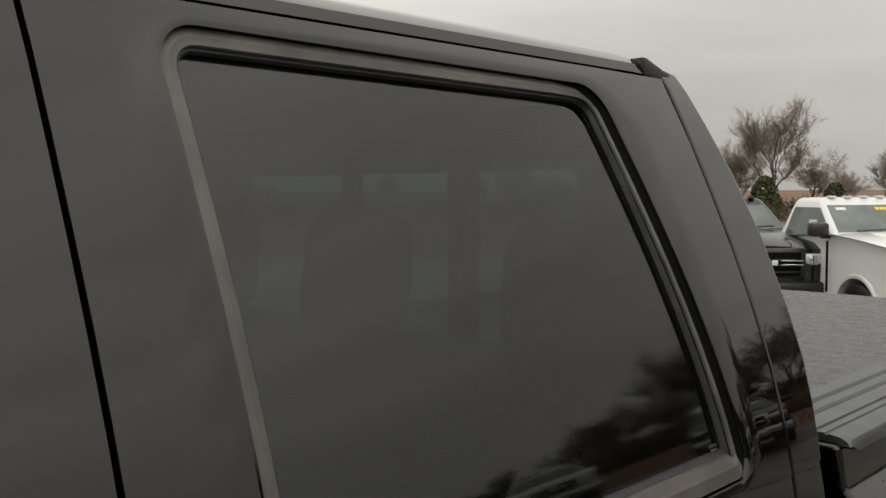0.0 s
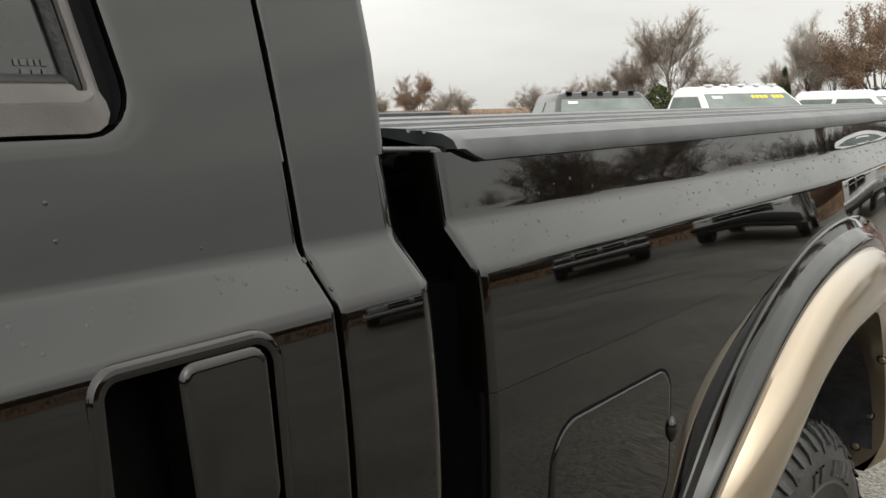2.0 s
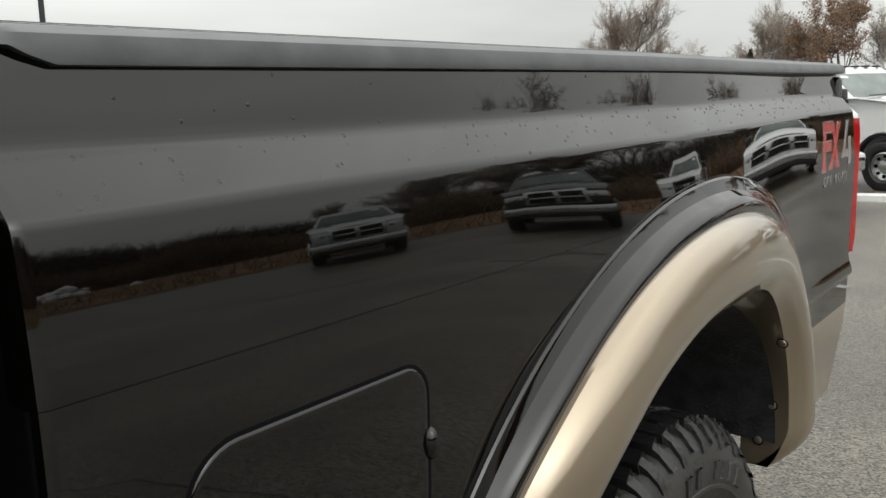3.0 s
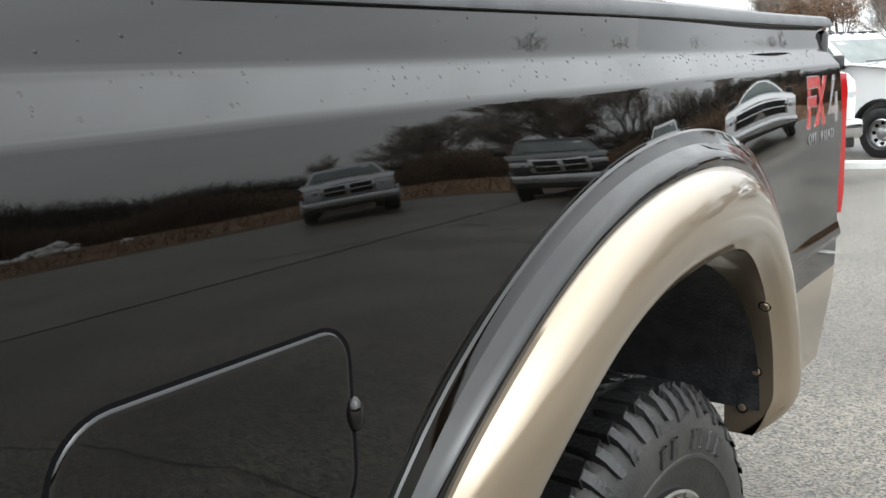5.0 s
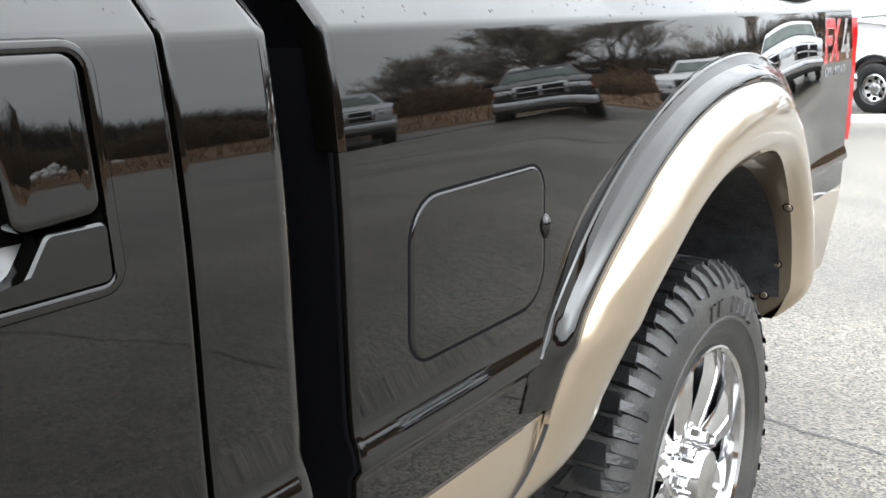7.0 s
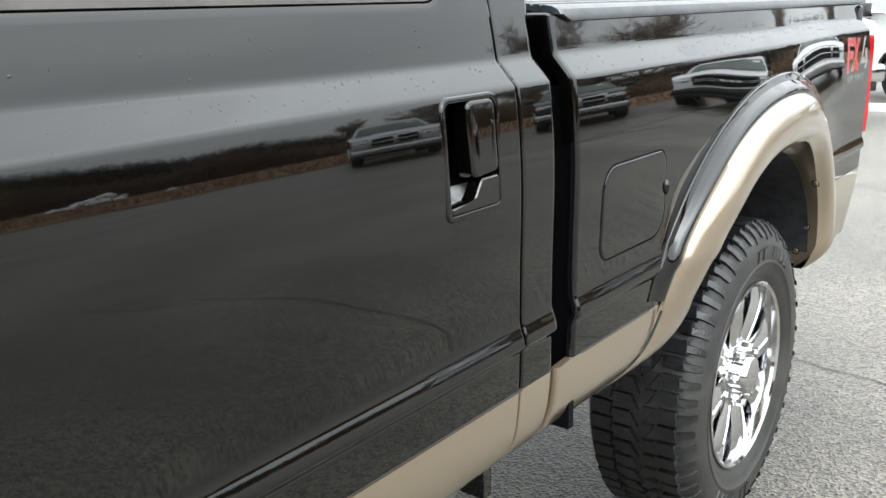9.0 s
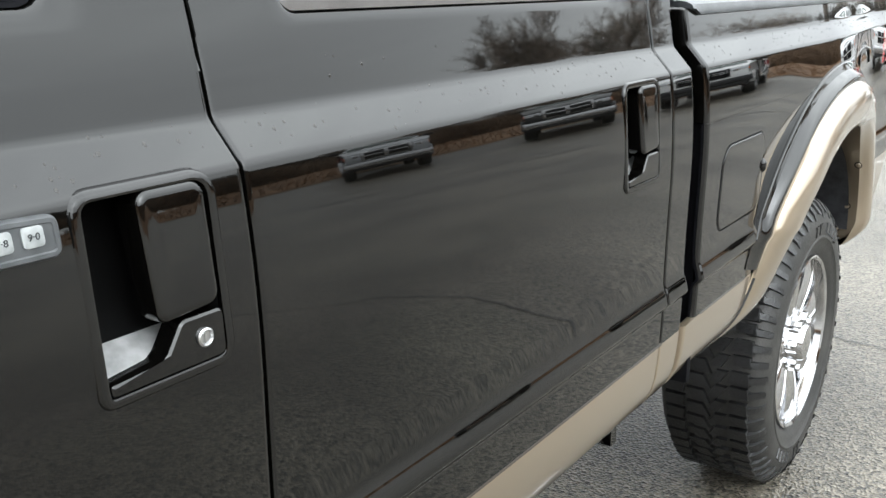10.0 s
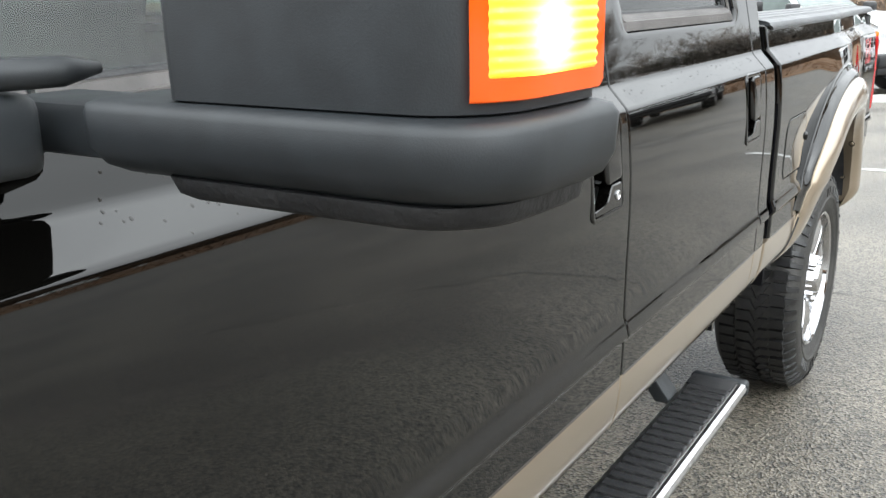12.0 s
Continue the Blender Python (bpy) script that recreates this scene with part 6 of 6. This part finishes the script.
# trees beyond the parked trucks
for az, d, k, s, tn in ((24.6, 88, 0, 1.12, 0), (26.5, 92, 2, 0.72, 40), (22.6, 96, 1, 0.8, 80), (30.9, 90, 1, 0.62, 120), (29.0, 92, 3, 0.78, 10), (27.6, 95, 2, 0.62, 200), (33.0, 96, 3, 0.66, 55),
                        (36.8, 100, 1, 0.55, 5), (38.4, 98, 3, 0.6, 95), (42, 105, 1, 0.55, 33), (20.6, 100, 3, 0.7, 150), (16.9, 82, 2, 0.88, 77), (15.6, 78, 0, 0.74, 180), (18.0, 90, 2, 0.6, 20),
                        (10.6, 80, 2, 0.8, 60), (8.0, 84, 0, 0.7, 130), (5.0, 80, 1, 0.8, 10), (1.0, 76, 2, 0.8, 40), (-3.0, 70, 0, 0.7, 10), (48, 110, 0, 0.5, 0), (56, 115, 3, 0.6, 0), (66, 118, 1, 0.6, 0)):
    plant(KINDS[k], az, d, s, turn=tn)
for az, d, s in ((13.1, 74, 1.0), (40.0, 96, 0.62)):
    plant(RUSTY, az, d, s)
for az, d, s in ((18.2, 84, 0.72), (28.6, 90, 0.5)):
    plant(CON, az, d, s)
for az, d, s in ((25.3, 62, 0.72), (21.4, 64, 0.62), (29.4, 70, 0.42)):
    plant(SHRUB, az, d, s)
# trees beyond the grass on the open side, as the paint mirrors them
rg = random.Random(5)
for az, d, k, s in ((-25, 46, 0, 0.95), (-28.5, 44, 2, 1.0), (-31, 50, 1, 0.85), (-35.5, 52, 0, 0.8), (-38, 50, 3, 0.9), (-43, 58, 2, 0.5), (-48, 60, 1, 0.42), (-52, 62, 3, 0.4), (-20, 50, 1, 0.7), (-15, 52, 3, 0.8), (-10, 54, 2, 0.7),
                    (-57, 66, 0, 0.34), (-64, 68, 1, 0.36), (-72, 66, 2, 0.34), (-82, 66, 3, 0.36), (-95, 58, 0, 0.5), (-110, 60, 1, 0.6), (-128, 60, 2, 0.6), (-150, 64, 0, 0.6), (-175, 64, 3, 0.6)):
    plant(KINDS[k], az, d, s, turn=az * 7)
plant(RUSTY, -29.5, 49, 0.8)
# the first of each kind stands on the far field too
for ob, az, d in zip(KINDS + [RUSTY, CON, SHRUB], (70, 80, 92, 104, 118, 130, 140), (110, 112, 108, 115, 112, 110, 108)):
    x, y = polar(az, d)
    ob.matrix_world = Matrix.Translation((x, y, ground_z(x, y) + 0.2))

# brush: dense bare stems with straw-coloured undergrowth
bv, bf = [], []
for i in range(26000):
    az = rg.uniform(-185, 62) if i % 2 else rg.uniform(-85, 0)
    a = radians(az)
    d = lot_edge(a) + (rg.uniform(13, 24) if az < 2 else rg.uniform(26, 50))
    x, y = -1 + d * math.cos(a), d * math.sin(a)
    h = rg.uniform(1.0, 3.4) * (0.55 + 0.75 * noise.noise(Vector((x * 0.06, y * 0.06, 0.0))) ** 2 * 2 + 0.35 * (noise.noise(Vector((x * 0.2, y * 0.2, 3.0))) + 0.3))
    h *= 0.7 if az > 2 else 0.95 + 0.7 * smooth((-55 - az) / 14)
    p = Vector((x, y, ground_z(x, y)))
    top = p + Vector((rg.gauss(0, 0.35), rg.gauss(0, 0.35), max(0.5, h)))
    sliver(bv, bf, p, top, 0.03)
    mid = p.lerp(top, rg.uniform(0.3, 0.7))
    for _ in range(3):
        sliver(bv, bf, mid, mid + Vector((rg.gauss(0, 0.6), rg.gauss(0, 0.6), rg.uniform(0.1, 0.8))), 0.02)
# the wood behind it: closed, dark and uneven
THICKET = vary(mat("thicket", (0.05, 0.042, 0.034), 0.9), (0.03, 0.026, 0.02), (0.085, 0.07, 0.055), 0.35)
wv, wf = [], []
for i in range(60000):
    az = rg.uniform(-190, 60) if i % 3 else rg.uniform(-90, 0)
    a = radians(az)
    d = lot_edge(a) + (rg.uniform(18, 25) if az < 2 else rg.uniform(34, 52))
    x, y = -1 + d * math.cos(a), d * math.sin(a)
    hh = 3.5 + 2.6 * noise.noise(Vector((x * 0.06, y * 0.06, 0.0))) + 0.8 * noise.noise(Vector((x * 0.3, y * 0.3, 3.0)))
    hh *= 0.4 if az > 2 else 0.8 + 1.1 * smooth((-55 - az) / 14)
    g = ground_z(x, y)
    if i % 2:
        leaf(wv, wf, Vector((x, y, g + 0.1 + hh * 0.72 * rg.random() ** 0.8)), rg.uniform(0.1, 0.26), rg)
    else:
        p = Vector((x, y, g + hh * rg.uniform(0.2, 0.6)))
        q = p + Vector((rg.gauss(0, 0.5), rg.gauss(0, 0.5), hh * rg.uniform(0.25, 0.45)))
        sliver(wv, wf, p, q, 0.035)
        for _ in range(3):
            m_ = p.lerp(q, rg.uniform(0.4, 1.0))
            sliver(wv, wf, m_, m_ + Vector((rg.gauss(0, 0.3), rg.gauss(0, 0.3), rg.uniform(0.1, 0.7))), 0.016)
tagged(mesh_part("thicket", wv, wf, THICKET), "dense dark brown leafless thicket beyond the grass", "thicket", kind="stuff")
BRUSH = vary(mat("brown_brush", (0.14, 0.09, 0.055), 0.9), (0.09, 0.055, 0.032), (0.2, 0.135, 0.085), 0.25)
tagged(mesh_part("brush", bv, bf, BRUSH), "tangled bare brush along the field edge", "brush", kind="stuff")
sv, sf = [], []
for i in range(9000):
    a = radians(rg.uniform(-185, 62))
    d = lot_edge(a) + 0.3 + 14 * rg.random() ** 1.5
    x, y = -1 + d * math.cos(a), d * math.sin(a)
    p = Vector((x, y, ground_z(x, y)))
    sliver(sv, sf, p, p + Vector((rg.gauss(0, 0.2), rg.gauss(0, 0.2), rg.uniform(0.25, 0.7))), 0.022)
tagged(mesh_part("tall_grass", sv, sf, STRAW), "tall straw-coloured dead grass at the lot edge", "grass", kind="stuff")

# heap of pale stones by the grass
heap = thing("stone_heap", "heap of pale broken stones on the grass edge", "stone heap")
x, y = polar(-59, 31)
for k in range(26):
    bm = bmesh.new()
    r = rg.uniform(0.18, 0.45)
    bmesh.ops.create_icosphere(bm, subdivisions=1, radius=r)
    for v in bm.verts:
        v.co *= rg.uniform(0.75, 1.15)
        v.co.z *= 0.7
    u = rg.gauss(0, 1.3)
    w = rg.gauss(0, 0.5)
    bmesh.ops.translate(bm, vec=(x + u * 0.86, y + u * 0.5 + w, ground_z(x, y) + 0.18 + max(0, 0.55 - 0.3 * abs(u)) * rg.random()), verts=bm.verts)
    part("stone", bm, CONCRETE, heap, angle=0.2)

# light pole beyond the truck
pole = thing("light_pole", "dark steel lot light pole with lamp head", "light pole")
x, y = polar(58.9, 26)
z = ground_z(x, y)
bm = bmesh.new()
tube(bm, [(x, y, z), (x, y, z + 7.5)], [0.09, 0.06], 10)
part("post", bm, PLASTIC, pole)
bm = bmesh.new()
box(bm, x - 0.75, x + 0.05, y - 0.15, y + 0.15, z + 7.4, z + 7.52, 0.03)
part("lamp_head", bm, PLASTIC, pole)
bm = bmesh.new()
loft(bm, [[(x + 0.2 * math.cos(a), y + 0.2 * math.sin(a), z + h) for a in (2 * math.pi * i / 16 for i in range(16))] for h in (-0.05, 0.6)], cap=True)
part("base", bm, CONCRETE, pole)
